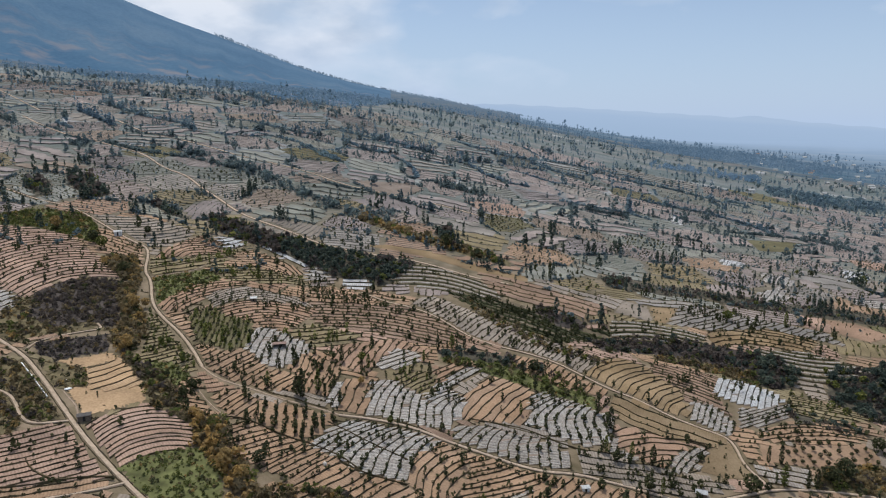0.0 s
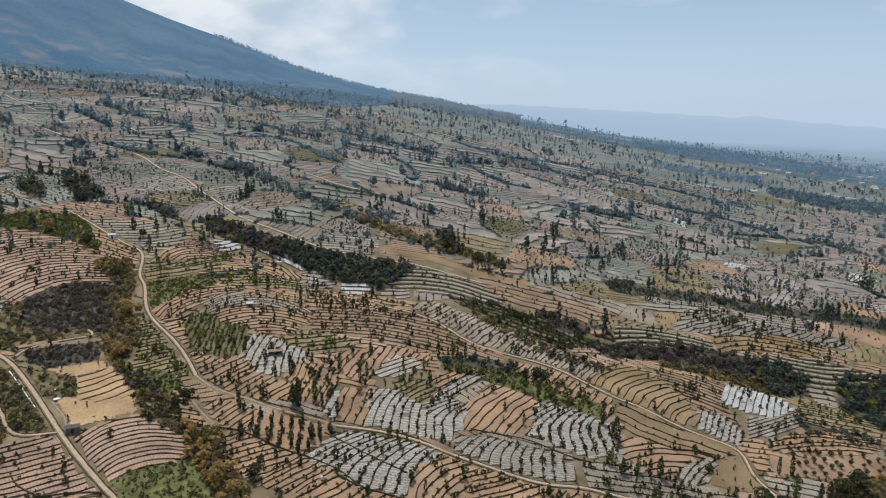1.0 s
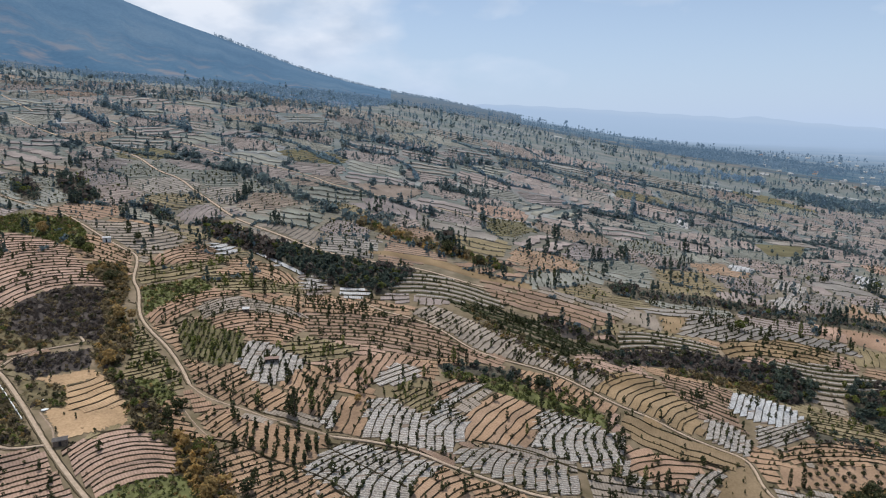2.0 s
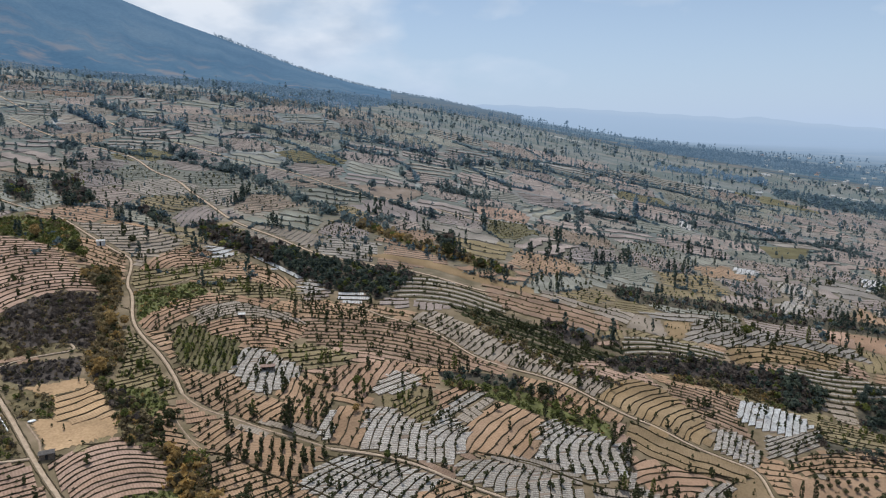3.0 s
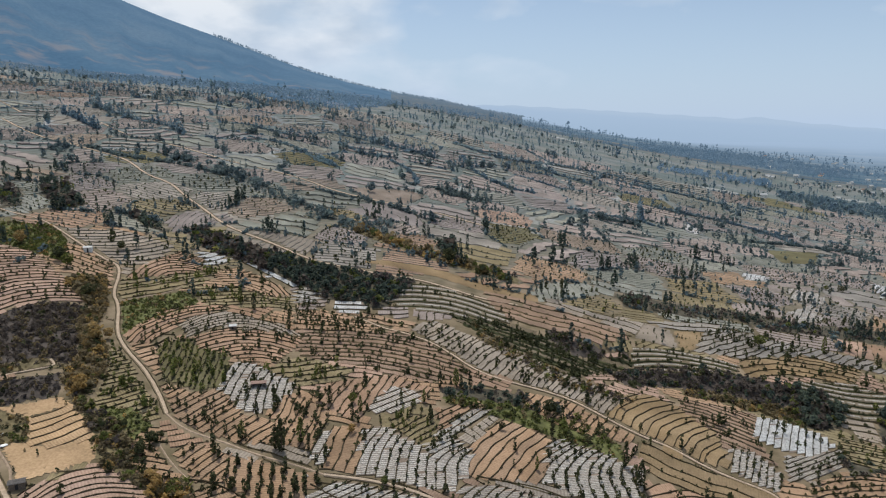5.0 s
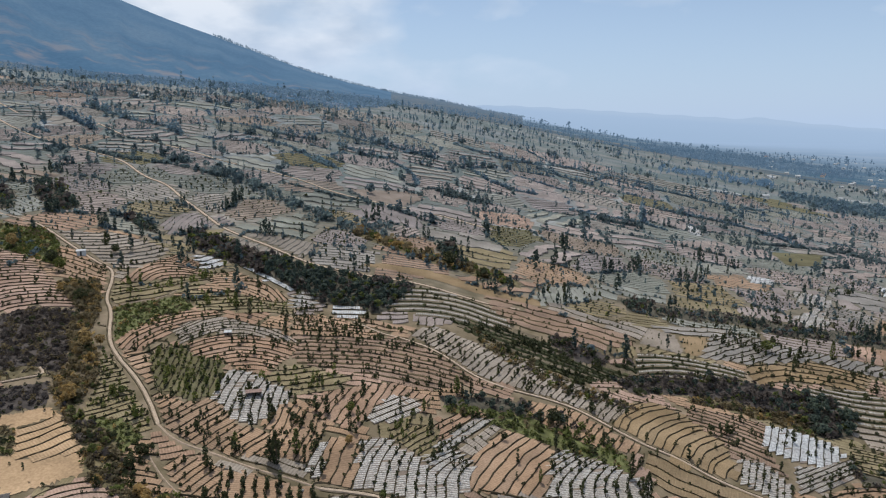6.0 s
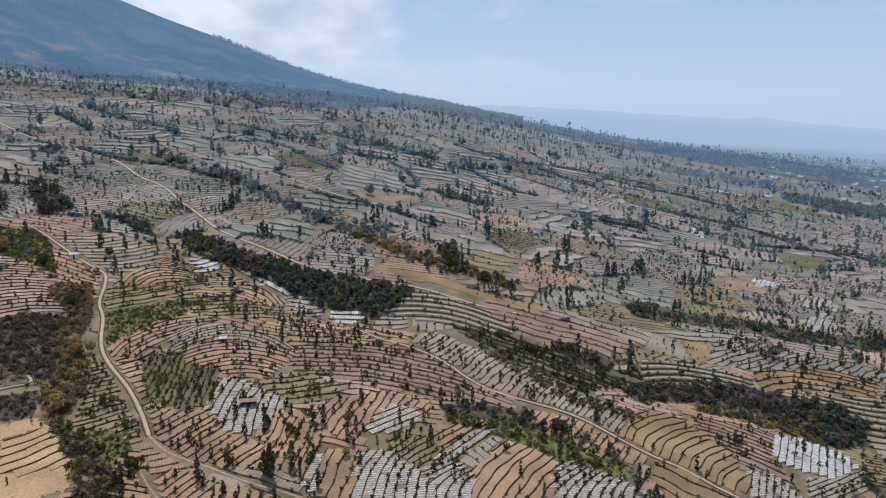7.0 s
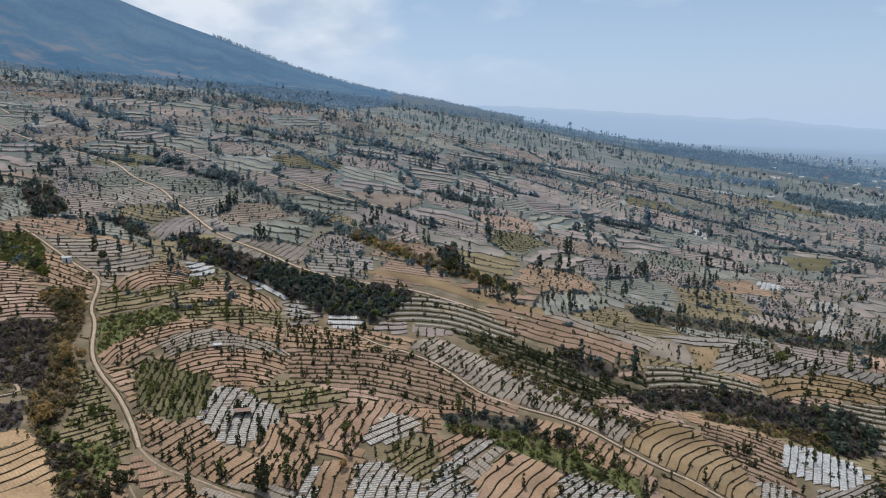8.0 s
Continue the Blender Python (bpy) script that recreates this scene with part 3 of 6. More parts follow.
def drape(outline, step, lift, jitter=0.3):
    """A sheet laid over the ground inside an outline, with a slightly ragged edge."""
    p = np.array(outline, float)
    (x0, y0), (x1, y1) = p.min(0), p.max(0)
    xs, ys = np.arange(x0 - 1, x1 + 2, step), np.arange(y0 - 1, y1 + 2, step)
    X, Y = np.meshgrid(xs, ys)
    jx, jy = X + rng.normal(size=X.shape) * jitter * step, Y + rng.normal(size=X.shape) * jitter * step
    q = grid_quads(len(ys), len(xs))
    cx, cy = jx.ravel()[q].mean(1), jy.ravel()[q].mean(1)
    ok = inside(cx, cy, outline)
    for lane, width in LANES:
        ok &= off_line(cx, cy, lane) > width * 0.215 + 0.9
    v = np.column_stack([jx.ravel(), jy.ravel(), ground_z(jx, jy).ravel() + lift])
    used, back = np.unique(q[ok].ravel(), return_inverse=True)
    return v[used], back.reshape(-1, 4)


def plot(kind, outline):
    """A plot of open soil with no terraces."""
    thing = tagged(new("bare_plot"), {"orange": "smooth ochre bare earth plot with faint tracks", "ochre": "ochre-brown weedy stubble plot"}.get(kind, "bare tan plot planted with small trees"), "field", "terraced fields")
    part("soil", mesh_of("soil", *drape(outline, 1.2, 0.2), SOIL[kind], smooth=True), thing)
    for _ in range(26):
        x, y = np.array(outline).min(0) + rng.random(2) * np.ptp(np.array(outline), axis=0)
        if inside(np.array(x), np.array(y), outline) and kind != "tan":
            SHRUBS.append((float(x), float(y), rng.uniform(0.7, 1.8), False))
    claim(outline)
    return thing


def field(kind, outline, line, spacing, shrubs, near=True, step=1.7):
    """Terraces between weedy banks that follow a bent line, cut off at the field's outline."""
    if near and spacing >= 9.5:
        return plot(kind, outline)
    poly, row = np.array(outline, float), np.array(line, float)
    if len(row) == 2:
        row = np.array([row[0], row.mean(0), row[1]])
    mulch = kind in ("mulch", "mulchgrey", "white", "strip")
    d = row[2] - row[0]
    d /= np.hypot(*d)
    n = np.array([-d[1], d[0]])
    if mulch and kind != "strip" and abs(d[0] * BEDS[1] - d[1] * BEDS[0]) > 0.5:
        n = BEDS
    gap = spacing * (1.0 if mulch or not near else 0.88) / abs(d[0] * n[1] - d[1] * n[0])
    inv = np.linalg.inv(np.column_stack([d, n]))
    ab, r = (poly - row[1]) @ inv.T, (row - row[1]) @ inv.T
    # bend: b = p a + q a^2 within the row's ends, straight on beyond them
    m = np.array([[r[0, 0], r[0, 0] ** 2], [r[2, 0], r[2, 0] ** 2]])
    p, q = np.linalg.solve(m, [r[0, 1], r[2, 1]])

    def bend(a):
        c = np.clip(a, r[0, 0], r[2, 0])
        return p * c + q * c * c + (p + 2 * q * c) * (a - c) * 0.8

    a = np.arange(ab[:, 0].min() - 2, ab[:, 0].max() + 2, step)
    f = bend(a)
    off = ab[:, 1] - bend(ab[:, 0])
    ks = np.arange(math.floor(off.min() / gap) - 1, math.ceil(off.max() / gap) + 1)

    # every bank wanders a little on its own
    drift = np.cumsum(rng.normal(0, 0.75, len(ks) + 3)) + rng.uniform(0, 6)
    slip = rng.normal(0, 0.10, len(ks) + 3)
    amp = gap * (0.04 if mulch else 0.12)

    def sway(k):
        ph = drift[k - ks[0]]
        return amp * (np.sin(a * 0.15 + ph) + 0.6 * np.sin(a * 0.41 + 1.7 * ph)) + gap * slip[k - ks[0]] * (0.3 if mulch else 1.0)

    def at(k, i0=0, i1=None):
        k0 = math.floor(k)
        w = sway(k0) * (1 - k + k0) + sway(k0 + 1) * (k - k0)
        return row[1] + a[i0:i1, None] * d + (f + w + k * gap)[i0:i1, None] * n

    thing = tagged(new("terraced_field"), LABELS[kind], "field", "terraced fields")
    soil_m = SOIL["dark"] if kind == "strip" else MULCH_SOIL if mulch else SOIL[kind]
    bv, bq, nb = [], [], 0
    beds = []
    half = {"brown": 0.68, "dark": 1.25, "orange": 0.07, "pale": 0.15, "ash": 0.1, "strip": 0.5, "ochre": 0.14, "mulch": 0.19, "white": 0.17}.get(kind, 0.2) if near else 0.17 + row[1, 1] * 0.0003
    high = 0.3 if kind in ("orange", "pale") else 0.9 if kind == "dark" else 0.45
    # most banks carry a row of low bushes, planted at an even pace
    pace = 0.0 if kind == "orange" or rng.random() < 0.22 else rng.uniform(2.4, 5.0) / min(1.0, 0.55 + 0.35 * shrubs)
    tall = rng.uniform(0.9, 1.5)
    high = high if near else 0.26
    grown = outline
    mid_p = poly.mean(0)
    if near:
        away = poly - mid_p
        grown = [tuple(c) for c in poly + away / np.hypot(away[:, 0], away[:, 1])[:, None] * 1.3]
    for k in ks:
        mid = at(k + 0.5)
        ok = inside(mid[:, 0], mid[:, 1], grown) & ~blocked(mid[:, 0], mid[:, 1])
        for i, j in runs_of(ok):
            lo, hi, c = at(k + 0.05, i, j), at(k + 0.95, i, j), mid[i:j]
            zc = ground_z(c[:, 0], c[:, 1])
            zl = 0.5 * zc + 0.5 * ground_z(lo[:, 0], lo[:, 1]) + 0.3
            zr = 0.5 * zc + 0.5 * ground_z(hi[:, 0], hi[:, 1]) + 0.3
            s = a[i:j]
            v = np.stack([np.column_stack([lo, zl - 0.7]), np.column_stack([lo, zl]), np.column_stack([hi, zr]), np.column_stack([hi, zr - 0.7])], 1)
            uv = np.stack([np.column_stack([s, s * 0 + t]) for t in (0, 0, spacing, spacing)], 1).reshape(-1, 2)
            beds.append((v, uv, s))
        # the bank along the lower edge of the terrace
        e = at(k)
        ok = inside(e[:, 0], e[:, 1], grown) & ~blocked(e[:, 0], e[:, 1])
        for i, j in runs_of(ok):
            c = e[i:j]
            v = ribbon(c, (-half * 1.15, -half * 0.5, half * 0.5, half * 1.15), (0.0, high, high, 0.0), 0.3 * half)
            v[:, 2] += np.abs(rng.normal(size=len(v))) * 0.12
            bv.append(v)
            if row[1, 1] < 460 and kind != "orange":
                m_ = int((j - i) * step / 3.4)
                t = rng.uniform(i, j - 1.01, m_)
                t0 = t.astype(int)
                w = e[t0] * (1 - t % 1)[:, None] + e[t0 + 1] * (t % 1)[:, None] + rng.normal(size=(m_, 2)) * 0.15
                TUFTS.append(np.column_stack([w, rng.lognormal(-0.75, 0.3, m_)]))
            if pace and row[1, 1] < 640:
                t = np.arange(i + 0.3, j - 1.02, pace / step)
                t = np.clip(t + rng.normal(size=len(t)) * 0.18 * pace / step, i, j - 1.01)[rng.random(len(t)) < 0.72]
                t0 = t.astype(int)
                w = e[t0] * (1 - t % 1)[:, None] + e[t0 + 1] * (t % 1)[:, None] + rng.normal(size=(len(t), 2)) * 0.2
                DOTS.append(np.column_stack([w, tall * rng.lognormal(0, 0.25, len(t))]))
            bq.append(grid_quads(j - i, 4)[:, ::-1] + nb)
            nb += len(v)
            cnt = rng.poisson(1.15 * shrubs * (j - i) * step / 10)
            for t in rng.uniform(i, j - 1, cnt):
                w = e[int(t)] * (1 - t % 1) + e[int(t) + 1] * (t % 1) + rng.normal(size=2) * 0.35
                SHRUBS.append((w[0], w[1], float(np.clip(rng.lognormal(0.62, 0.42), 0.8, 4.5)), kind in ("green", "olive")))
    singles = 0
    if near:
        for v, uv, s in beds:
            t = part("terrace", mesh_of("terrace", v.reshape(-1, 3), grid_quads(len(s), 4)[:, ::-1], soil_m, uv), thing)
            if mulch:
                rows = mulch_rows(v, s, 1.08 if kind == "white" else 0.88, 0.34 if kind == "strip" else 0.0)
                plastic_m = {"mulchgrey": DULL, "white": WHITE}.get(kind, SILVER)
                if rows is not None and mid_p[1] < 262 and singles + len(rows[1]) // 5 < 300:
                    singles += len(rows[1]) // 5
                    for g in rows[0].reshape(-1, 8, 3):
                        part("mulch_row", mesh_of("mulch_row", g, rows[1][:5], plastic_m), t)
                elif rows is not None:
                    o = part("plastic_mulch", mesh_of("plastic_mulch", *rows, plastic_m), t, "wrinkled silver plastic sheets over the beds")
                    o["kind"] = "stuff"
    elif beds:
        vs, us, qs, base = [], [], [], 0
        for v, uv, s in beds:
            vs.append(v.reshape(-1, 3))
            us.append(uv)
            qs.append(grid_quads(len(s), 4)[:, ::-1] + base)
            base += len(uv)
        part("terraces", mesh_of("terraces", np.vstack(vs), np.vstack(qs), soil_m, np.vstack(us)), thing)["kind"] = "stuff"
    if bv:
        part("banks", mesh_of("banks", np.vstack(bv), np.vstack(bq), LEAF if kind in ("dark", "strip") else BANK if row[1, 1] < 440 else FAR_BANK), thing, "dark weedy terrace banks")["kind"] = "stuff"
    if not beds and not bv:
        bpy.data.objects.remove(thing)
    claim(outline)
    return thing


def mulch_rows(v, s, width, inset=0.0):
    """Low plastic-covered beds across one terrace."""
    pos = np.arange(s[0] + 0.8, s[-1] - 0.8, 1.3)
    if len(pos) < 1:
        return None
    pos = pos[rng.random(len(pos)) > 0.04]
    if len(pos) < 1:
        return None
    lo, hi = v[:, 1] * (1 - inset) + v[:, 2] * inset, v[:, 2] * (1 - inset) + v[:, 1] * inset

    def on(edge, t):
        return np.column_stack([np.interp(t, s, edge[:, i]) for i in range(3)])

    def lift(c, z):
        c = c.copy()
        c[:, 2] += z
        return c

    w = width / 2 * rng.uniform(0.85, 1.1, len(pos))
    c = [on(lo, pos - w), on(lo, pos + w), on(hi, pos + w), on(hi, pos - w)]
    g = [lift(p, 0.0) for p in c]
    mid = sum(c) / 4
    t = [lift(p + (mid - p) * 0.06, 0.12) for p in c]
    verts = np.stack(g + t, 1).reshape(-1, 3)
    one = np.array([[4, 5, 6, 7], [0, 1, 5, 4], [1, 2, 6, 5], [2, 3, 7, 6], [3, 0, 4, 7]])
    quads = (one[None] + (np.arange(len(pos)) * 8)[:, None, None]).reshape(-1, 4)
    return verts, quads


field('grey', [(-163.4, 204.3), (-159.4, 210), (-141.5, 222.9), (-112.3, 196), (-130.5, 191.5), (-143.1, 185.3), (-148.7, 183.1)], [(-152.2, 199.2), (-144.4, 205.3), (-134.7, 213.4)], 3.3, 0.05)
field('tan', [(-148.4, 182.7), (-142.9, 185.1), (-111.9, 195.2), (-107, 193.8), (-122, 186.2), (-137.6, 177.1), (-143.1, 175)], [(-140.1, 180.8), (-111.4, 194.2)], 3.4, 0.05)
field('grey', [(-135.6, 222.6), (-129.2, 230.4), (-120.3, 240.8), (-109, 234.5), (-97, 229.2), (-93.6, 217.1), (-108.7, 209.1), (-114.4, 201.4)], [(-124, 209.6), (-119.1, 220.6), (-100, 228.5)], 3.3, 0.15)
field('orange', [(-155.9, 262), (-149.9, 269.6), (-143.7, 271), (-127.3, 254.5), (-138.2, 248.5), (-146.2, 245.9)], [(-149.5, 247.9), (-142.4, 257), (-134.7, 266.7)], 5.1, 0.1)
field('grey', [(-325.2, 426.5), (-305.4, 431.1), (-283.1, 432.3), (-257.6, 428.1), (-235.5, 408.3), (-216.1, 391.8), (-191.8, 365.7), (-210.7, 362), (-220.2, 350), (-223, 324.1), (-242.1, 335.1), (-261.3, 336.5)], [(-247.4, 343.1), (-244.7, 369.4), (-207.6, 389.1)], 5.8, 0.5)
field('mulch', [(-258.8, 337.2), (-243, 336.6), (-237.3, 334.8), (-220, 315.7), (-222.6, 305.6), (-237.8, 307.4)], [(-234.9, 315.5), (-231.5, 328.2)], 5.0, 0.1)
field('tan', [(-246.5, 445.3), (-233.3, 445.9), (-204, 419.9), (-186.2, 382.2), (-202.6, 389.6), (-225.1, 408.1)], [(-232.4, 423.9), (-197.2, 409.1)], 4.7, 0.4)
field('pale', [(-264.6, 472.1), (-227.4, 481.5), (-184.2, 463.6), (-183.6, 440.7), (-195.5, 417.9), (-202.7, 424), (-229.1, 444.7)], [(-224.6, 443.5), (-203, 453.9), (-193.6, 477.5)], 7.6, 0.8)
field('red', [(-188.3, 399.6), (-185.6, 421.3), (-176.5, 459.4), (-159.1, 448.2), (-152.3, 425.4), (-163.6, 413.3)], [(-183.8, 407.8), (-177.1, 434), (-155.3, 435.4)], 5.3, 0.3)
field('olive', [(-190.8, 402.1), (-162.5, 410.2), (-143.6, 433.3), (-144.4, 402.8), (-161, 386.9), (-176.3, 372.2)], [(-181.9, 386.6), (-147.1, 420)], 5.7, 1.6)
field('tan', [(-149.5, 423.9), (-135.9, 447.5), (-111.2, 429), (-92.2, 412.8), (-104.9, 403), (-132.7, 410)], [(-145.4, 414.8), (-124.8, 436.3), (-96.9, 416.7)], 6.4, 0.6)
field('olive', [(-147.1, 397.6), (-117.7, 409.5), (-91.2, 407.7), (-86.3, 392.7), (-106.4, 380.3), (-133, 376.7)], [(-138.2, 382), (-90.4, 403.7)], 5.7, 1.8)
field('red', [(-153.7, 327.2), (-153.5, 343.1), (-148.7, 363.6), (-132.7, 375.9), (-118.4, 373.7), (-134.1, 359.8), (-138.3, 337.6), (-140.9, 326.9)], [(-152.6, 329.8), (-149.7, 349.2), (-125.1, 373.5)], 4.0, 0.3)
field('pale', [(-137.5, 352.7), (-121.2, 371.8), (-84.9, 361.4), (-73.1, 351.6), (-93.1, 353.9), (-115.1, 351.6), (-125.7, 337.2)], [(-131.1, 343.7), (-118.5, 362.7), (-77.1, 355.4)], 4.0, 0.5)
field('red', [(-124.4, 336), (-114.7, 350), (-92.9, 353.1), (-72.6, 349.3), (-79.8, 324), (-95.2, 319.8), (-104.8, 327.1), (-117.2, 328.1)], [(-122.1, 332), (-109.9, 344.8), (-75.1, 345.4)], 4.3, 0.35)
field('green', [(-135.8, 323.1), (-125.8, 335.6), (-104.8, 327.1), (-101.5, 318.1), (-96.9, 298.4), (-105.2, 291.5), (-121.3, 299.7)], [(-112.2, 295.8), (-118.3, 331.6)], 2.9, 2.2)
field('tan', [(-156.8, 330.2), (-137.4, 325.6), (-121.8, 299.5), (-123.5, 296.6), (-141.8, 314.3)], [(-147.1, 320.1), (-137.5, 333.9)], 4.7, 0.8)
field('olive', [(-159, 325.8), (-143.8, 312.4), (-112, 273), (-114.9, 267.2), (-125.7, 275.2), (-139.6, 271.9), (-143.8, 294)], [(-142.6, 287.1), (-126.7, 301.5)], 3.9, 2.2)
field('tan', [(-125.7, 297.3), (-104.9, 290.4), (-95.1, 294), (-83.1, 280), (-69.3, 277.1), (-66.2, 263), (-80.4, 260.5), (-105.2, 269.4)], [(-107.6, 271.4), (-100.7, 285.7), (-91.2, 299.9)], 3.8, 1.0)
field('mulch', [(-98.4, 312.1), (-94.7, 323.4), (-83.9, 316), (-67.5, 307.4), (-68.4, 298), (-75.5, 280.9), (-89.5, 283.9), (-97.3, 287.7)], [(-86.5, 284.7), (-88.1, 300.7), (-87.4, 320.5)], 3.5, 1.0)
field('tan', [(-75.4, 292.1), (-64.1, 298.5), (-50.2, 288.4), (-48.7, 279.2), (-52.4, 262.5), (-66.2, 263)], [(-62.8, 264.7), (-61, 291.2)], 3.6, 1.4)
field('brown', [(-78.4, 346), (-79.6, 359.6), (-61.3, 359.3), (-29.1, 373.8), (-8, 360.3), (10, 344.4), (8.7, 332.8), (-7.3, 322.9), (-25.8, 327.6), (-50.7, 330.9), (-69.5, 332.7)], [(-76.1, 342.8), (-33.9, 350), (8.9, 339.8)], 4.7, 0.9)
field('tan', [(-83.5, 387.6), (-48.2, 390.6), (-29.3, 377.3), (-61.4, 360.1), (-79.9, 361.3)], [(-81, 371.5), (-56.9, 375.5), (-29.9, 385.3)], 6.0, 2.6)
field('pale', [(-20.4, 380.2), (-5.1, 390.9), (16.1, 376.3), (22.7, 370), (38.1, 351.3), (30.3, 336.4), (17.8, 339.6), (8.5, 349.9), (-1.3, 356.8)], [(-8, 360.3), (2.1, 378.7), (9.4, 392)], 4.1, 0.5)
field('pale', [(22.7, 370), (39.6, 366.3), (57.7, 349.8), (84.4, 337), (86.9, 331.3), (72, 315.6), (61.6, 324.6), (45.4, 330.8), (33.3, 334.5)], [(37.7, 331.8), (45.8, 346.4), (57.3, 358.5)], 3.2, 0.6)
field('ochre', [(83.5, 332.9), (100.7, 338), (111.6, 331.5), (123.5, 311.7), (121.1, 287.6), (109.6, 288.3), (100, 298.1), (86, 305.4), (73.6, 316)], [(81.4, 304.3), (93, 320.9), (110.3, 332.4)], 4.4, 0.4)
field('tan', [(37.1, 325.2), (59.4, 321), (72.4, 310), (84.2, 300.3), (77.9, 295.7), (61, 296.5), (47.7, 302.5), (34.6, 316)], [(46.2, 302.1), (57.8, 320.5)], 4.1, 0.7)
field('ochre', [(86.1, 296.7), (97.5, 294.5), (108.1, 283.9), (132.8, 271.9), (123.5, 266.1), (102.6, 267.8), (86.2, 274.6), (81.9, 287)], [(87.3, 288.3), (103.9, 279.4), (127.2, 270)], 7.2, 0.5)
field('red', [(79.2, 272.1), (102.5, 267.4), (121.5, 265.7), (106.2, 259.5), (93.5, 246.6), (86.5, 249), (76.6, 256.1)], [(79.3, 258.7), (94.2, 266), (112.4, 265.9)], 4.4, 0.4)
field('mulchgrey', [(96.1, 248.6), (111.8, 263), (124.2, 267.8), (108.8, 248.3), (99, 242.8)], [(97.4, 243.9), (107.9, 257.2), (120.7, 267.2)], 2.8, 0.6)
field('ochre', [(119.6, 263), (134.7, 270.3), (132.4, 256.3), (134.5, 247.4), (121, 243.6), (109.3, 247.7)], [(110.9, 248.7), (132.5, 252.7)], 10.4, 0.6)
field('white', [(154.6, 332), (167, 334.7), (180.8, 323.9), (180.2, 313.2), (164.2, 302.5), (153.5, 304.8), (143.6, 310.9)], [(148.6, 305.8), (164.6, 333)], 3.1, 0.7)
field('mulch', [(127.4, 301.3), (137.4, 301.5), (142.5, 286.6), (134.9, 275.7), (121.6, 284.6)], [(124.5, 282.1), (134.8, 300.9)], 2.7, 0.7)
field('brown', [(117.1, 339), (139.4, 338.2), (155.8, 334), (142.5, 309.6), (144.7, 291.6), (129.1, 302.7), (114, 319.3)], [(116.4, 326.7), (133.9, 319.4), (149.4, 309)], 4.0, 1.0)
field('mulchgrey', [(152, 301.6), (163.4, 300.9), (184.4, 312.9), (173.7, 297.2), (142.9, 281.4)], [(146, 288.2), (179.7, 307)], 2.1, 0.6)
field('tan', [(151.3, 280.5), (173.6, 292.5), (204.2, 295.7), (209.7, 285.6), (188.6, 279.4), (150.5, 274.5)], [(148.9, 276.6), (178.7, 286.3), (209.7, 286.4)], 3.4, 0.2)
field('tan', [(147.8, 271.5), (203.8, 281.6), (204.5, 268.3), (182.3, 260.2), (155.8, 258.9), (143.4, 259.8)], [(143.8, 266), (209.1, 277)], 11.1, 0)
field('mulchgrey', [(136.4, 260.1), (143.1, 253.8), (162.9, 257.9), (159.2, 245.9), (140.6, 242.9), (137.1, 249.2)], [(135.2, 253.2), (158.5, 249.9)], 3.8, 1.4)
field('olive', [(190.7, 324.8), (216, 314.9), (222.4, 303.7), (200.5, 299.3), (177.7, 300.3)], [(184.4, 312.9), (219.9, 306.6)], 3.7, 0.8)
field('mulch', [(-33.4, 277), (-27.9, 282.5), (-22.5, 281.8), (-10.1, 272.2), (3.8, 248.4), (-10.6, 250.1), (-22.8, 251.7), (-31.9, 252)], [(-29.5, 251.3), (-28.1, 267.6), (-23.5, 281.5)], 3.4, 0.8)
field('mulch', [(-9.4, 273.3), (4.3, 281.7), (9.9, 273.6), (7, 259.4), (3.9, 254.5), (3.8, 245.6)], [(-4.7, 258.7), (-1, 269.8), (7.4, 278.6)], 3.2, 1.4)
field('tan', [(-47.2, 277.5), (-34.1, 280.4), (-32.4, 251.4), (-43.9, 252.9)], [(-41.6, 251.8), (-38, 277.8)], 4.2, 0.3)
field('mulch', [(-51.5, 261.8), (-47.3, 278.5), (-41.5, 280), (-44.2, 253.3), (-48.5, 254.4)], [(-48.1, 256.3), (-45.4, 278)], 3.2, 0.6)
field('mulch', [(-33.4, 292.4), (-31.8, 301.0), (-23.7, 313.7), (-11.3, 313.2), (-12.5, 303.8), (-24.2, 293.3)], [(-30.4, 294.6), (-12.8, 311.8)], 3.3, 0.5)
field('mulch', [(-5.6, 280.7), (3.0, 292.7), (15.1, 305.9), (19.8, 305.1), (8.5, 290.0), (-0.8, 278.6)], [(-3.2, 280.1), (16.9, 305.4)], 3.0, 0.3)
field('red', [(-4.5, 299.5), (13.5, 311.4), (19.8, 307.2), (10.7, 298.1), (-3.2, 279.8)], [(-3.8, 282.6), (17.7, 306.1)], 3.9, 0.8)
field('tan', [(10.1, 277.4), (25, 299.7), (43.4, 292), (36.8, 261.8), (19.5, 260), (5.2, 258.2)], [(12.8, 260), (21.3, 275.6), (33.7, 292.5)], 4.3, 0.3)
field('mulch', [(39.7, 285.1), (48.8, 290.9), (62, 286.9), (74.3, 280.6), (74.4, 259.5), (63.2, 252.3), (44.1, 259.5), (37.4, 262)], [(41.5, 258.9), (47.1, 275.7), (59.7, 289.2)], 3.4, 1.3)
field('mulchgrey', [(5.4, 254), (21.3, 256.3), (40.7, 253.1), (51.8, 246.6), (53.9, 235.5), (41.3, 233.6), (19.9, 237.9), (4.5, 243.5)], [(18, 237.5), (20.1, 246.5), (27.6, 257.9)], 3.5, 0.4)
field('mulchgrey', [(74.1, 279.6), (81.5, 277), (88.6, 254.3), (81.1, 247.5), (72.9, 251.5)], [(74, 248.1), (81.6, 269.3)], 3.1, 1.2)
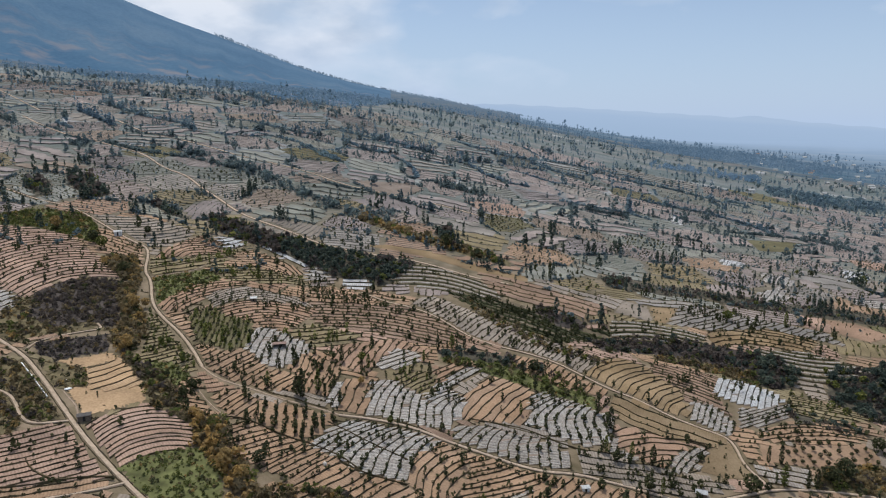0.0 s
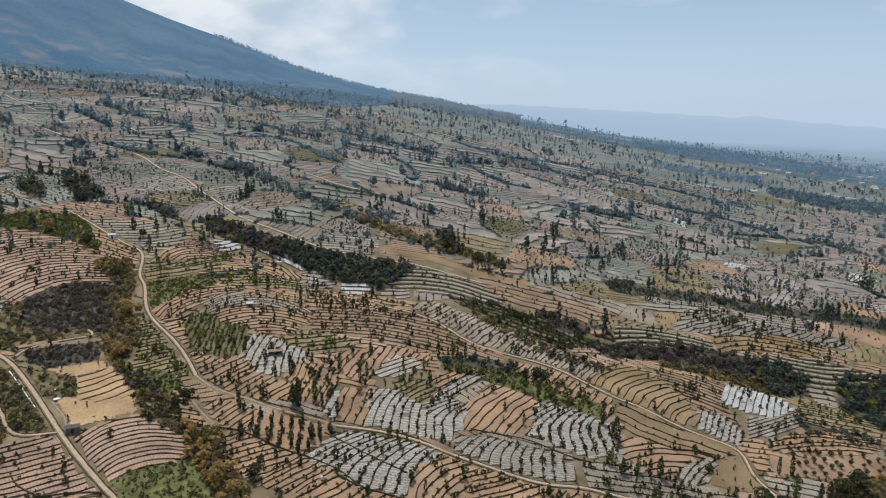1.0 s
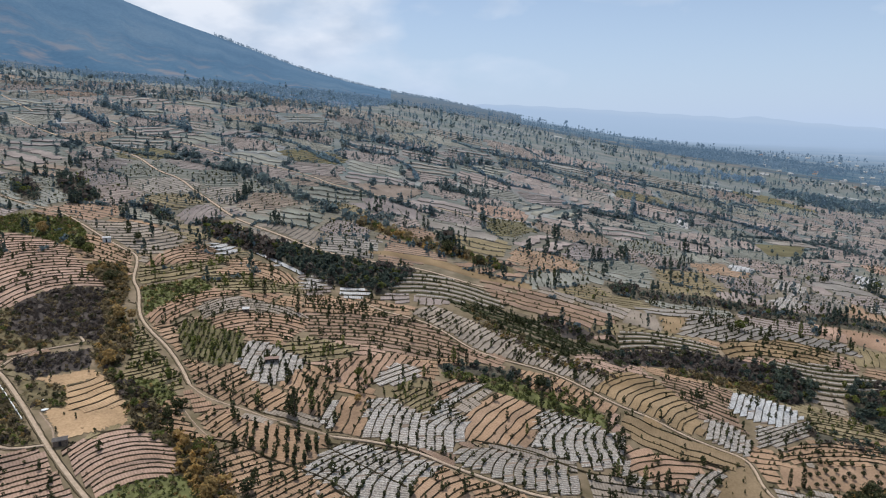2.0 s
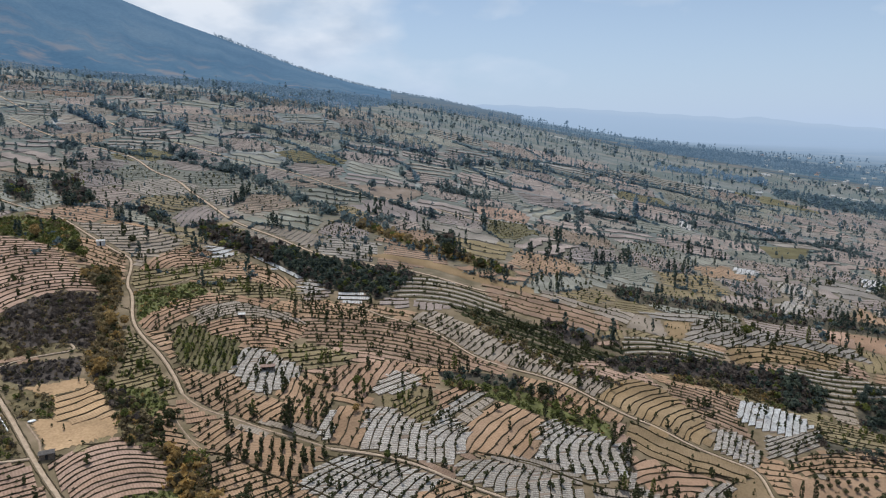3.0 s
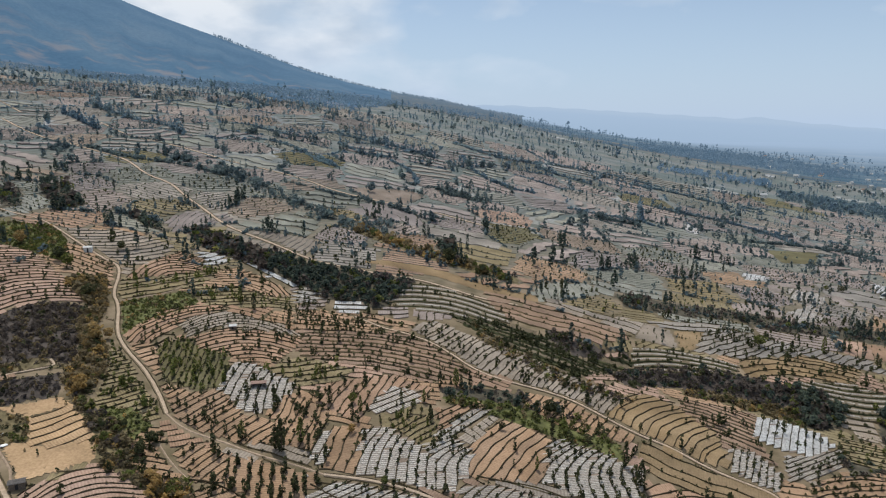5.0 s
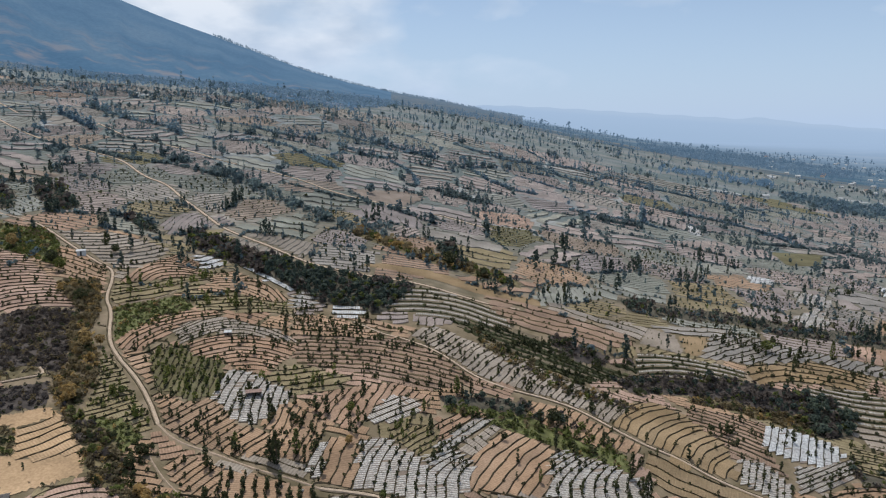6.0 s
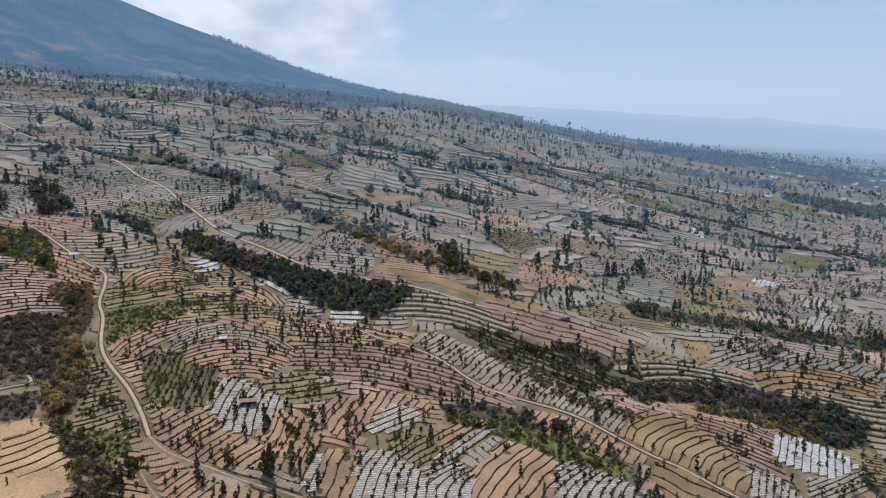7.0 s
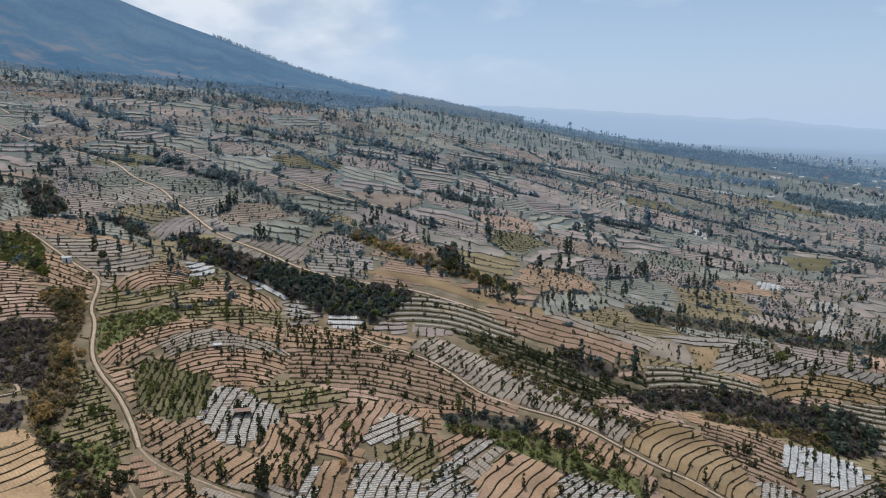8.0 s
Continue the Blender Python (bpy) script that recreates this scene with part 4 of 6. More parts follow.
field('mulch', [(-52.6, 226.9), (-39, 247.3), (-24.8, 247.5), (1.9, 243.6), (-13.7, 225.8), (-14.3, 213.9), (-30.3, 215.1), (-39.7, 221.3)], [(-40.8, 214.8), (-33.4, 233), (-20.1, 247.8)], 3.4, 0.5)
field('tan', [(-13, 213.9), (-12.8, 226.4), (2.8, 243.5), (13.4, 237.5), (4.5, 208.1), (-4.5, 206.1)], [(-10.2, 211.4), (-4.9, 228.2), (11.9, 240.8)], 3.9, 0.9)
field('tan', [(13.3, 235.3), (30.7, 230.4), (40.7, 229.4), (36.3, 221.9), (22.2, 212.1), (4.5, 208.1)], [(5.4, 211.9), (34.9, 228)], 3.0, 0.8)
field('tan', [(-30.1, 213.3), (-13.3, 210.7), (1.2, 205.6), (-0.8, 194.2), (-41.5, 186), (-62.3, 201.6), (-52.4, 206.1), (-39.3, 219.1)], [(-43.7, 197.6), (-30, 212.3)], 3.9, 0.3)
field('tan', [(-65.8, 208.9), (-54.4, 230.1), (-38.2, 222.7), (-39.4, 219.7), (-52.5, 206.6)], [(-65, 205.9), (-49.1, 225.9)], 2.8, 0.35)
field('tan', [(-79.2, 253.4), (-43.8, 247.9), (-52.8, 227.9), (-63.4, 230.7), (-77.3, 237.7)], [(-71.4, 234.3), (-75.3, 254.3)], 4.3, 3.4)
field('tan', [(-94.1, 257.3), (-79.7, 253.7), (-78, 238.4), (-87.4, 237.9), (-98.6, 250.8)], [(-90.7, 238.4), (-83.7, 255.1)], 3.2, 0.8)
field('tan', [(-89, 228.2), (-78.4, 236.7), (-61.8, 228.9), (-54.9, 230.4), (-64.8, 211), (-82.1, 215.4)], [(-83.6, 218.5), (-71.5, 228.2)], 3.3, 0.8)
field('tan', [(39.9, 228.9), (64.7, 230.3), (92.5, 224.8), (83.7, 212), (23.1, 199.3), (36.7, 222)], [(38.3, 213.9), (51.3, 229.2)], 4.1, 2.0)
field('mulch', [(22.8, 211.6), (36.3, 221.9), (34.9, 212.5), (23.3, 202.1)], [(25.3, 211), (35.9, 219.4)], 1.9, 0.1)
field('pale', [(57.4, 248), (67.7, 250.3), (94.8, 244.8), (107.8, 243.9), (121.7, 239.7), (98.1, 227.7), (74.1, 231), (57.6, 235.3)], [(59.5, 237.8), (108.8, 237.4)], 4.4, 1.8)
field('red', [(-53.5, 309.9), (-25.6, 324.9), (-7.2, 317.8), (-12.6, 304.1), (-34, 289.9), (-38.9, 284.9), (-53.5, 292)], [(-46.7, 286.6), (-38.3, 316.7)], 3.9, 1.2)
field('olive', [(-68.9, 329.9), (-43.9, 325.8), (-53.4, 308.7), (-68.6, 305.9), (-82.5, 316.4)], [(-79.7, 310.5), (-50.1, 326.8)], 4.8, 2.4)
field('olive', [(-23.1, 290.1), (-6.7, 294.5), (-3.7, 279.7), (-10.1, 272.2), (-22, 281.9)], [(-22, 274.9), (-6.7, 292.3)], 3.4, 1.5)
field('tan', [(-112.6, 267.7), (-98.9, 251.6), (-89.6, 236.6), (-97.7, 234.1), (-112.1, 242.1), (-114.1, 252.8)], [(-110.5, 243.8), (-93, 243.3)], 3.6, 1.2)
field('white', [(262.5, 587.9), (281.8, 580.4), (274.9, 562.2), (254.7, 561.2)], [(257.9, 562.5), (273.1, 588.6)], 3.5, 0.3)
field('mulch', [(283.6, 551.2), (307.3, 542.9), (293.4, 512.8), (268.9, 516.3)], [(274.7, 518.4), (297.3, 553)], 4.5, 0.6)
field('mulch', [(247, 481), (281.8, 508.9), (269.6, 473), (246.6, 462.5)], [(246.2, 465.9), (270.8, 499.5)], 4.5, 0.6)
field('white', [(299, 817.3), (302, 776), (287.4, 749.9), (278.1, 768.4)], [(285.9, 780.6), (295.6, 768.2)], 5, 0.3)
field('white', [(388.6, 600.6), (408.2, 596.5), (389.3, 559.7), (362, 549.6)], [(369.1, 560.8), (407.8, 604.4)], 4.5, 0.6)
field('mulch', [(332.5, 495.1), (358.2, 493.2), (369.6, 488.4), (358.8, 473.2), (322.5, 479.4)], [(330.1, 484.2), (355, 487.3)], 4.5, 0.6)
field('green', [(346.4, 712), (419.4, 737.4), (371.9, 662.3), (332.5, 650.6)], [(335.3, 675.2), (387.7, 691.5)], 12, 0.3)
field('white', [(-168, 462), (-161, 469), (-146, 457), (-146, 448), (-155, 438)], [(-157, 442), (-150, 461)], 6.3, 0.2)
field('white', [(-139, 458), (-133, 454), (-108, 435), (-92, 422), (-94, 420), (-110, 432), (-132, 450)], [(-134, 453), (-93, 420)], 3.3, 0.2)
field('mulch', [(-91, 420), (-83, 418), (-75, 409), (-79, 402), (-90, 403)], [(-90, 414), (-77, 410)], 4.2, 0.5)
field('white', [(-66, 408), (-52, 409), (-45, 403), (-45, 399), (-64, 395)], [(-71, 398), (-47, 400)], 4.5, 0.9)
field('strip', [(-38, 413), (-32, 430), (-24, 445), (1, 446), (26, 429), (41, 404), (29, 402), (4, 403), (-23, 406)], [(-35, 416), (-6, 425), (22, 416)], 7.3, 0.6)
field('brown', [(26, 447), (65, 438), (99, 421), (114, 406), (93, 393), (72, 393), (50, 403), (33, 413)], [(30, 426), (62, 416), (95, 404)], 8.8, 0.15)
field('dark', [(4, 401), (29, 400), (49, 396), (59, 384), (71, 370), (101, 383), (103, 374), (86, 362), (63, 342), (47, 358), (27, 374)], [(14, 394), (46, 376), (82, 361)], 5.4, 4.5)
field('strip', [(109, 390), (134, 393), (167, 382), (159, 371), (127, 371), (103, 374)], [(109, 382), (137, 383), (163, 376)], 4.6, 0.4)
field('ochre', [(171, 390), (216, 405), (246, 395), (228, 377), (201, 377), (166, 371)], [(170, 382), (205, 390), (232, 383)], 6.7, 0.9)
field('strip', [(198, 371), (227, 375), (248, 363), (263, 361), (233, 344), (211, 343), (200, 351), (185, 358)], [(194, 363), (216, 357), (242, 358)], 5.0, 0.3)
field('ash', [(165, 425), (190, 434), (224, 420), (260, 411), (262, 390), (246, 395), (217, 406), (172, 393), (147, 395)], [(157, 400), (183, 418)], 4.7, 1.4)
field('ash', [(130, 434), (178, 442), (190, 434), (165, 425), (141, 423)], [(132, 430), (186, 435)], 7.8, 0.9)
field('ochre', [(143, 422), (164, 425), (146, 396), (139, 397)], [(139, 408), (154, 409)], 11.6, 0.9)
field('pale', [(127, 429), (141, 422), (137, 395), (114, 404)], [(122, 414), (140, 410)], 10.7, 0.1)
field('pale', [(67, 450), (103, 436), (127, 429), (114, 406), (100, 423), (66, 439)], [(72, 443), (117, 417)], 8.8, 0.5)
field('ochre', [(-60, 474), (-35, 472), (-7, 465), (24, 449), (62, 442), (60, 453), (25, 466), (-11, 482), (-44, 484)], [(-56, 475), (-11, 471), (59, 447)], 11.2, 1.2)
field('red', [(274, 436), (296, 434), (312, 418), (286, 403), (268, 413)], [(273, 429), (300, 412)], 11.5, 0.3)
field('orange', [(-171, 264.9), (-153.5, 277), (-145.1, 271.7), (-149.9, 269.6), (-156.1, 262.4), (-145.9, 245.9), (-138.2, 248.5), (-127.3, 254.5), (-123.9, 250.6), (-123.1, 241.1), (-135.7, 230.2), (-140.7, 228.1), (-149.5, 237.3), (-155.5, 244), (-147.9, 248.3), (-157, 261.8)], [(-149.5, 247.9), (-134.7, 266.7)], 20, 0.0)

# rough ground: kind of growth, outline, bushes per 100 square metres, height
SCRUB = [
    ('burnt', [(-221, 331), (-218, 347), (-209, 359), (-189, 360), (-179, 334), (-167, 315), (-164, 302), (-180, 305), (-190, 295), (-208, 304)], 1.5, 2.0),
    ('mixed', [(-225, 322), (-222, 332), (-207, 305), (-189, 294), (-179, 303), (-164, 301), (-165, 298), (-185, 289), (-199, 278), (-209, 285), (-228, 293), (-234, 301), (-221, 303)], 1.4, 1.8),
    ('brown', [(-189, 362), (-186, 377), (-177, 361), (-171, 337), (-156, 318), (-145, 294), (-145, 271), (-160, 289), (-164, 302), (-167, 315), (-179, 334)], 1.4, 2.6),
    ('brown', [(-215, 389), (-198, 400), (-184, 373), (-188, 361)], 2.2, 3.0),
    ('mixed', [(-158, 289), (-149, 293), (-141, 272), (-124, 265), (-114, 253), (-98, 234), (-85, 229), (-80, 216), (-90, 215), (-100, 230), (-109, 234), (-121, 242), (-127, 250), (-140, 267)], 1.5, 2.4),
    ('autumn', [(-100, 236), (-87, 235), (-80, 217), (-72, 213), (-67, 206), (-64, 192), (-72, 191), (-80, 204), (-92, 218)], 1.3, 2.8),
    ('green', [(-113, 200), (-107, 209), (-91, 217), (-83, 215), (-77, 201), (-72, 188), (-99, 183)], 1.9, 1.6),
    ('mixed', [(-205, 258), (-193, 260), (-184, 262), (-160, 239), (-146, 224), (-153, 220), (-160, 223), (-171, 235), (-179, 239), (-191, 237)], 1.8, 2.0),
    ('mixed', [(-190, 236), (-178, 239), (-169, 233), (-159, 221), (-157, 212), (-163, 204), (-167, 204)], 1.8, 2.0),
    ('mixed', [(-181, 267), (-171, 264), (-157, 262), (-148, 249), (-156, 244), (-159, 244), (-170, 255)], 1.0, 1.6),
    ('green', [(-140, 272), (-125, 275), (-114, 267), (-106, 255), (-114, 253), (-124, 265)], 2.2, 1.6),
    ('burnt', [(-189, 279), (-163, 294), (-155, 278), (-172, 266), (-181, 268)], 1.8, 1.6),
    ('mixed', [(16, 396), (27, 380), (45, 363), (63, 344), (88, 335), (92, 329), (78, 330), (56, 336), (35, 357), (20, 371)], 1.3, 2.0),
    ('forest', [(-219, 688), (-183, 655), (-147, 626), (-107, 583), (-73, 562), (-70, 541), (-102, 558), (-140, 594), (-175, 625), (-210, 660)], 1.2, 6.5),
    ('mixed', [(-72, 559), (-41, 539), (-11, 517), (26, 500), (52, 486), (50, 472), (25, 483), (-11, 498), (-40, 519), (-70, 538)], 1.1, 6.0),
    ('forest', [(-339, 574), (-323, 581), (-279, 529), (-283, 515), (-316, 539)], 1.0, 8),
    ('forest', [(-240, 521), (-220, 517), (-197, 493), (-215, 494)], 1.1, 6),
    ('forest', [(-408, 709), (-388, 713), (-373, 676), (-389, 674)], 1.0, 8),
    ('forest', [(-291, 725), (-269, 718), (-259, 694), (-277, 690)], 1.0, 8),
    ('forest', [(-240, 698), (-224, 693), (-210, 660), (-229, 665)], 1.0, 8),
    ('green', [(-344, 453), (-321, 454), (-309, 474), (-272, 477), (-248, 449), (-231, 416), (-251, 424), (-285, 436), (-307, 433), (-327, 429)], 1.8, 2.6),
    ('green', [(-174, 369), (-148, 392), (-137, 380), (-139, 366), (-154, 343), (-156, 333)], 2.2, 1.8),
    ('forest', [(-3, 320), (20, 324), (44, 321), (59, 311), (56, 307), (41, 310), (19, 313), (-1, 312)], 1.5, 4.0),
    ('green', [(-1, 312), (19, 313), (41, 310), (56, 307), (59, 311), (73, 294), (60, 290), (43, 292), (22, 302), (0, 307)], 1.5, 3.6),
    ('green', [(48, 293), (61, 294), (75, 294), (75, 282), (59, 287), (47, 289)], 2.0, 1.4),
    ('forest', [(225, 351), (270, 364), (290, 353), (245, 292), (223, 306), (213, 325)], 1.4, 5.5),
    ('mixed', [(169, 258), (200, 264), (215, 255), (206, 243), (158, 242)], 1.3, 2.6),
    ('forest', [(-360, 544), (-343, 551), (-319, 513), (-327, 504)], 0.9, 7),
    ('forest', [(-74, 573), (-49, 576), (-42, 547), (-65, 540)], 0.9, 7),
    ('forest', [(688, 1340), (764, 1360), (806, 1314), (917, 1310), (809, 1158), (705, 1153), (670, 1196), (636, 1231)], 0.4, 10),
    ('forest', [(653, 2207), (832, 2266), (1068, 2343), (1218, 2232), (1277, 2066), (1144, 1848), (1042, 1905), (865, 1892), (687, 1866), (582, 1906)], 0.35, 12),
    ('forest', [(467, 1439), (627, 1548), (746, 1506), (700, 1411), (575, 1418), (437, 1344)], 0.2, 14),
    ('mixed', [(-69, 199), (-45, 203), (-29, 202), (-26, 196), (-66, 188)], 2.0, 2.4),
    ('forest', [(-7, 539), (8, 556), (10, 518), (-4, 505)], 1.2, 8),
    ('gully', [(-193, 505), (-189, 511), (-165, 501), (-149, 489), (-123, 471), (-114, 465), (-113, 441), (-130, 452), (-144, 460), (-158, 469), (-175, 481)], 1.7, 5.0),
    ('forest', [(-123, 471), (-97, 460), (-73, 456), (-57, 452), (-34, 454), (-19, 452), (-27, 430), (-34, 406), (-41, 401), (-51, 406), (-69, 408), (-81, 414), (-93, 423), (-113, 441)], 1.8, 5.5),
    ('gully', [(58, 399), (70, 401), (77, 390), (93, 385), (86, 377), (68, 371), (60, 378)], 1.7, 3.8),
    ('gully', [(86, 364), (114, 372), (144, 374), (175, 370), (192, 363), (186, 348), (179, 344), (163, 351), (147, 356), (122, 357), (93, 344)], 1.8, 4.2),
    ('forest', [(190, 365), (205, 360), (210, 350), (197, 336), (175, 327), (178, 347)], 1.7, 5.5),
    ('forest', [(175, 302), (189, 303), (204, 297), (209, 293), (204, 286), (178, 293)], 1.6, 3.6),
    ('forest', [(149, 475), (170, 473), (202, 472), (229, 467), (253, 459), (288, 463), (342, 458), (324, 434), (273, 439), (243, 440), (217, 442), (198, 454), (161, 449), (145, 453)], 1.5, 3.7),
    ('forest', [(119, 476), (140, 484), (149, 472), (142, 451), (123, 452)], 1.1, 5.0),
    ('mixed', [(125, 357), (146, 355), (166, 350), (181, 344), (175, 327), (161, 340), (140, 346), (122, 345)], 1.4, 2.4),
]
for _, outline, _, _ in SCRUB:
    claim(outline)


def clip_half(poly, mid, nrm):
    out = []
    for i in range(len(poly)):
        a, b = poly[i], poly[(i + 1) % len(poly)]
        da, db = (a - mid) @ nrm, (b - mid) @ nrm
        if da <= 0:
            out.append(a)
        if da * db < 0:
            out.append(a + (b - a) * da / (da - db))
    return out


def hedgerow(cell):
    """Dark hedges and lines of slim trees along some of a far field's edges."""
    for i in range(len(cell)):
        a, b = np.array(cell[i]), np.array(cell[(i + 1) % len(cell)])
        run = np.hypot(*(b - a))
        along = abs((b - a)[0]) > 1.2 * abs((b - a)[1])
        if run < 14 or rng.random() > (0.42 if along else 0.16):
            continue
        lo, hi = sorted(rng.uniform(0, 1, 2)) if rng.random() < 0.5 else (0.0, 1.0)
        n = int(run * (hi - lo) / 2.1)
        t = rng.uniform(lo, hi, n)[:, None]
        HEDGE.append(np.column_stack([a + (b - a) * t + rng.normal(size=(n, 2)) * 0.8, rng.lognormal(0.45, 0.35, n)]))
        if rng.random() < 0.5:
            n = int(run * (hi - lo) / rng.uniform(3.5, 9))
            t = rng.uniform(lo, hi, n)[:, None]
            HEDGE_TREES.append(np.column_stack([a + (b - a) * t + rng.normal(size=(n, 2)) * 1.5, 8.5 * rng.lognormal(0, 0.3, n)]))


def patchwork():
    """The small fields of the slope beyond, one cell for each owner."""
    sites = []
    y = 160.0
    while y < 1180:
        deep, wide = 12 + 0.06 * y, 16 + 0.07 * y
        for x in np.arange(-0.80 * y - 30, 0.80 * y + 30, wide):
            sites.append((x + rng.uniform(-0.32, 0.32) * wide, y + rng.uniform(-0.32, 0.32) * deep - 0.20 * x * 0.3))
        y += deep
    sites = np.array(sites)
    kinds = ["tan", "grey", "olive", "pale", "red", "brown", "mulchgrey", "green"]
    odds = np.array([0.25, 0.22, 0.21, 0.10, 0.07, 0.08, 0.03, 0.04])
    # farther fields mostly get the soils with haze in their colour
    far_kinds, far_odds = ["mauve", "umber", "ash", "sage", "moss", "mulchgrey", "green", "grey"], np.array([0.28, 0.23, 0.15, 0.13, 0.1, 0.03, 0.03, 0.05])
    for i, s in enumerate(sites):
        dist = np.hypot(*(sites - s).T)
        cell = [s + np.array(o) * 90.0 for o in ((-1, -1), (1, -1), (1, 1), (-1, 1))]
        for j in np.argsort(dist)[1:14]:
            cell = clip_half(cell, (s + sites[j]) / 2, sites[j] - s)
        if len(cell) < 3:
            continue
        probe = np.vstack([np.array(cell) * 0.8 + s * 0.2, s])
        if blocked(probe[:, 0], probe[:, 1]).all():
            continue
        cell = [tuple(s + (c - s) * 0.97) for c in cell]
        kind = str(rng.choice(kinds, p=odds / odds.sum()) if s[1] < rng.uniform(440, 640) else rng.choice(far_kinds, p=far_odds / far_odds.sum()))
        if s[1] > 400 and kind in ("tan", "red", "grey", "brown") and rng.random() < (0.75 if s[0] > 0.2 * s[1] else 0.3):
            kind = rng.choice(["mauve", "mauve", "ash", "sage"]) if s[0] > 0.2 * s[1] else "mauve"
        ang = math.radians(rng.normal(-3, 16)) if rng.random() < 0.8 else math.radians(rng.uniform(35, 100))
        d = np.array([math.cos(ang), math.sin(ang)]) * 22
        up = np.array([-d[1], d[0]]) * rng.uniform(-0.14, 0.14)
        if s[1] < 420 and kind in ("mulchgrey", "green"):
            kind = "tan"
        if s[1] > 400:
            hedgerow(cell)
        wide = rng.uniform(2.5, 4.0) if s[1] > 480 and rng.random() < 0.3 else 1.0
        field(kind, cell, [s - d, s + up, s + d], (rng.uniform(2.0, 3.2) + s[1] * 0.0045) * wide, rng.choice([0.15, 0.4, 0.9]), near=False, step=max(1.9, 0.0088 * s[1] - 0.6))
        CLAIMED.pop()


patchwork()


# ---- trees and scrub ----
def crown_shape(shape, n, seed, size):
    """Leaf clusters of a crown of height 1, as many small crossed faces; wide gaps and an uneven outline."""
    g = np.random.default_rng(seed)
    h = g.random(n)
    ang = g.uniform(0, 2 * np.pi, n)
    lobes = 1 + 0.28 * np.sin(ang * 2 + g.uniform(0, 6)) + 0.2 * np.sin(ang * 3 + h * 9 + g.uniform(0, 6))
    if shape == "column":
        z = 0.05 + 0.95 * h
        lobes = 0.6 + 0.4 * lobes
        rad = (0.118 * np.sin(np.pi * np.clip(h, 0.03, 0.97) ** 0.75) ** 0.7 + 0.012) * lobes
    elif shape == "round":
        z = 0.28 + 0.72 * h
        rad = 0.42 * np.sqrt(np.clip(1 - (2 * h - 0.95) ** 2, 0.05, 1)) * lobes
    else:
        z = 0.95 * h
        rad = 0.62 * np.sqrt(np.clip(1 - h ** 2, 0.04, 1)) * lobes
    rad = rad * np.sqrt(g.uniform(0.25, 1, n))
    c = np.stack([rad * np.cos(ang), rad * np.sin(ang), z], -1)
    nrm = c - np.array([0, 0, 0.45]) + g.normal(size=(n, 3)) * 0.35
    nrm /= np.linalg.norm(nrm, axis=1)[:, None]
    a = np.cross(nrm, g.normal(size=(n, 3)))
    a /= np.linalg.norm(a, axis=1)[:, None] + 1e-9
    b = np.cross(nrm, a)
    s = size * g.uniform(0.6, 1.25, n)[:, None]
    v = np.stack([c - a * s - b * s * 0.5, c + a * s * 0.7 - b * s * 0.8, c + a * s + b * s * 0.6, c - a * s * 0.6 + b * s], 1)
    v = v + g.normal(size=v.shape) * size * 0.18
    v[..., 2] = np.maximum(v[..., 2], 0.0)
    return v.reshape(-1, 3), np.arange(4 * n).reshape(n, 4)


def joined(shapes, pts, wide=(0.85, 1.2), base_z=None):
    """Many plants as one array: points are x, y, height."""
    pts = np.asarray(pts, float)
    z = ground_z(pts[:, 0], pts[:, 1]) + 0.1 if base_z is None else base_z
    pick = rng.integers(0, len(shapes), len(pts))
    vs, qs, base = [], [], 0
    for i, (v, q) in enumerate(shapes):
        k = np.where(pick == i)[0]
        if not len(k):
            continue
        t = rng.uniform(0, 6.283, len(k))
        w = rng.uniform(*wide, len(k)) * pts[k, 2]
        x = (v[None, :, 0] * np.cos(t)[:, None] - v[None, :, 1] * np.sin(t)[:, None]) * w[:, None] + pts[k, 0, None]
        y = (v[None, :, 0] * np.sin(t)[:, None] + v[None, :, 1] * np.cos(t)[:, None]) * w[:, None] + pts[k, 1, None]
        zz = v[None, :, 2] * pts[k, 2, None] + z[k, None]
        vs.append(np.stack([x, y, zz], -1).reshape(-1, 3))
        qs.append((q[None] + (np.arange(len(k)) * len(v))[:, None, None]).reshape(-1, 4) + base)
        base += len(k) * len(v)
    return np.vstack(vs), np.vstack(qs)


COLUMN = [crown_shape("column", 210, i, 0.036) for i in range(5)]
ROUND = [crown_shape("round", 320, 20 + i, 0.062) for i in range(5)]
BUSH = [crown_shape("bush", 110, 40 + i, 0.12) for i in range(5)]
BUSH_MID = [crown_shape("bush", 28, 140 + i, 0.2) for i in range(6)]
ROUND_MID = [crown_shape("round", 70, 150 + i, 0.125) for i in range(6)]
COLUMN_MID = [crown_shape("column", 60, 160 + i, 0.065) for i in range(6)]
TINY = [crown_shape("column", 14, 170 + i, 0.13) for i in range(6)]
SAPLING = [crown_shape("column", 28, 30 + i, 0.1) for i in range(5)]
DOT = [crown_shape("round", 10, 210 + i, 0.27) for i in range(6)]
TUFT = [crown_shape("bush", 5, 110 + i, 0.44) for i in range(6)]
COLUMN_FAR = [crown_shape("column", 24, 60 + i, 0.1) for i in range(6)]
BUSH_FAR = [crown_shape("bush", 13, 80 + i, 0.3) for i in range(6)]
ROUND_FAR = [crown_shape("round", 36, 90 + i, 0.16) for i in range(6)]


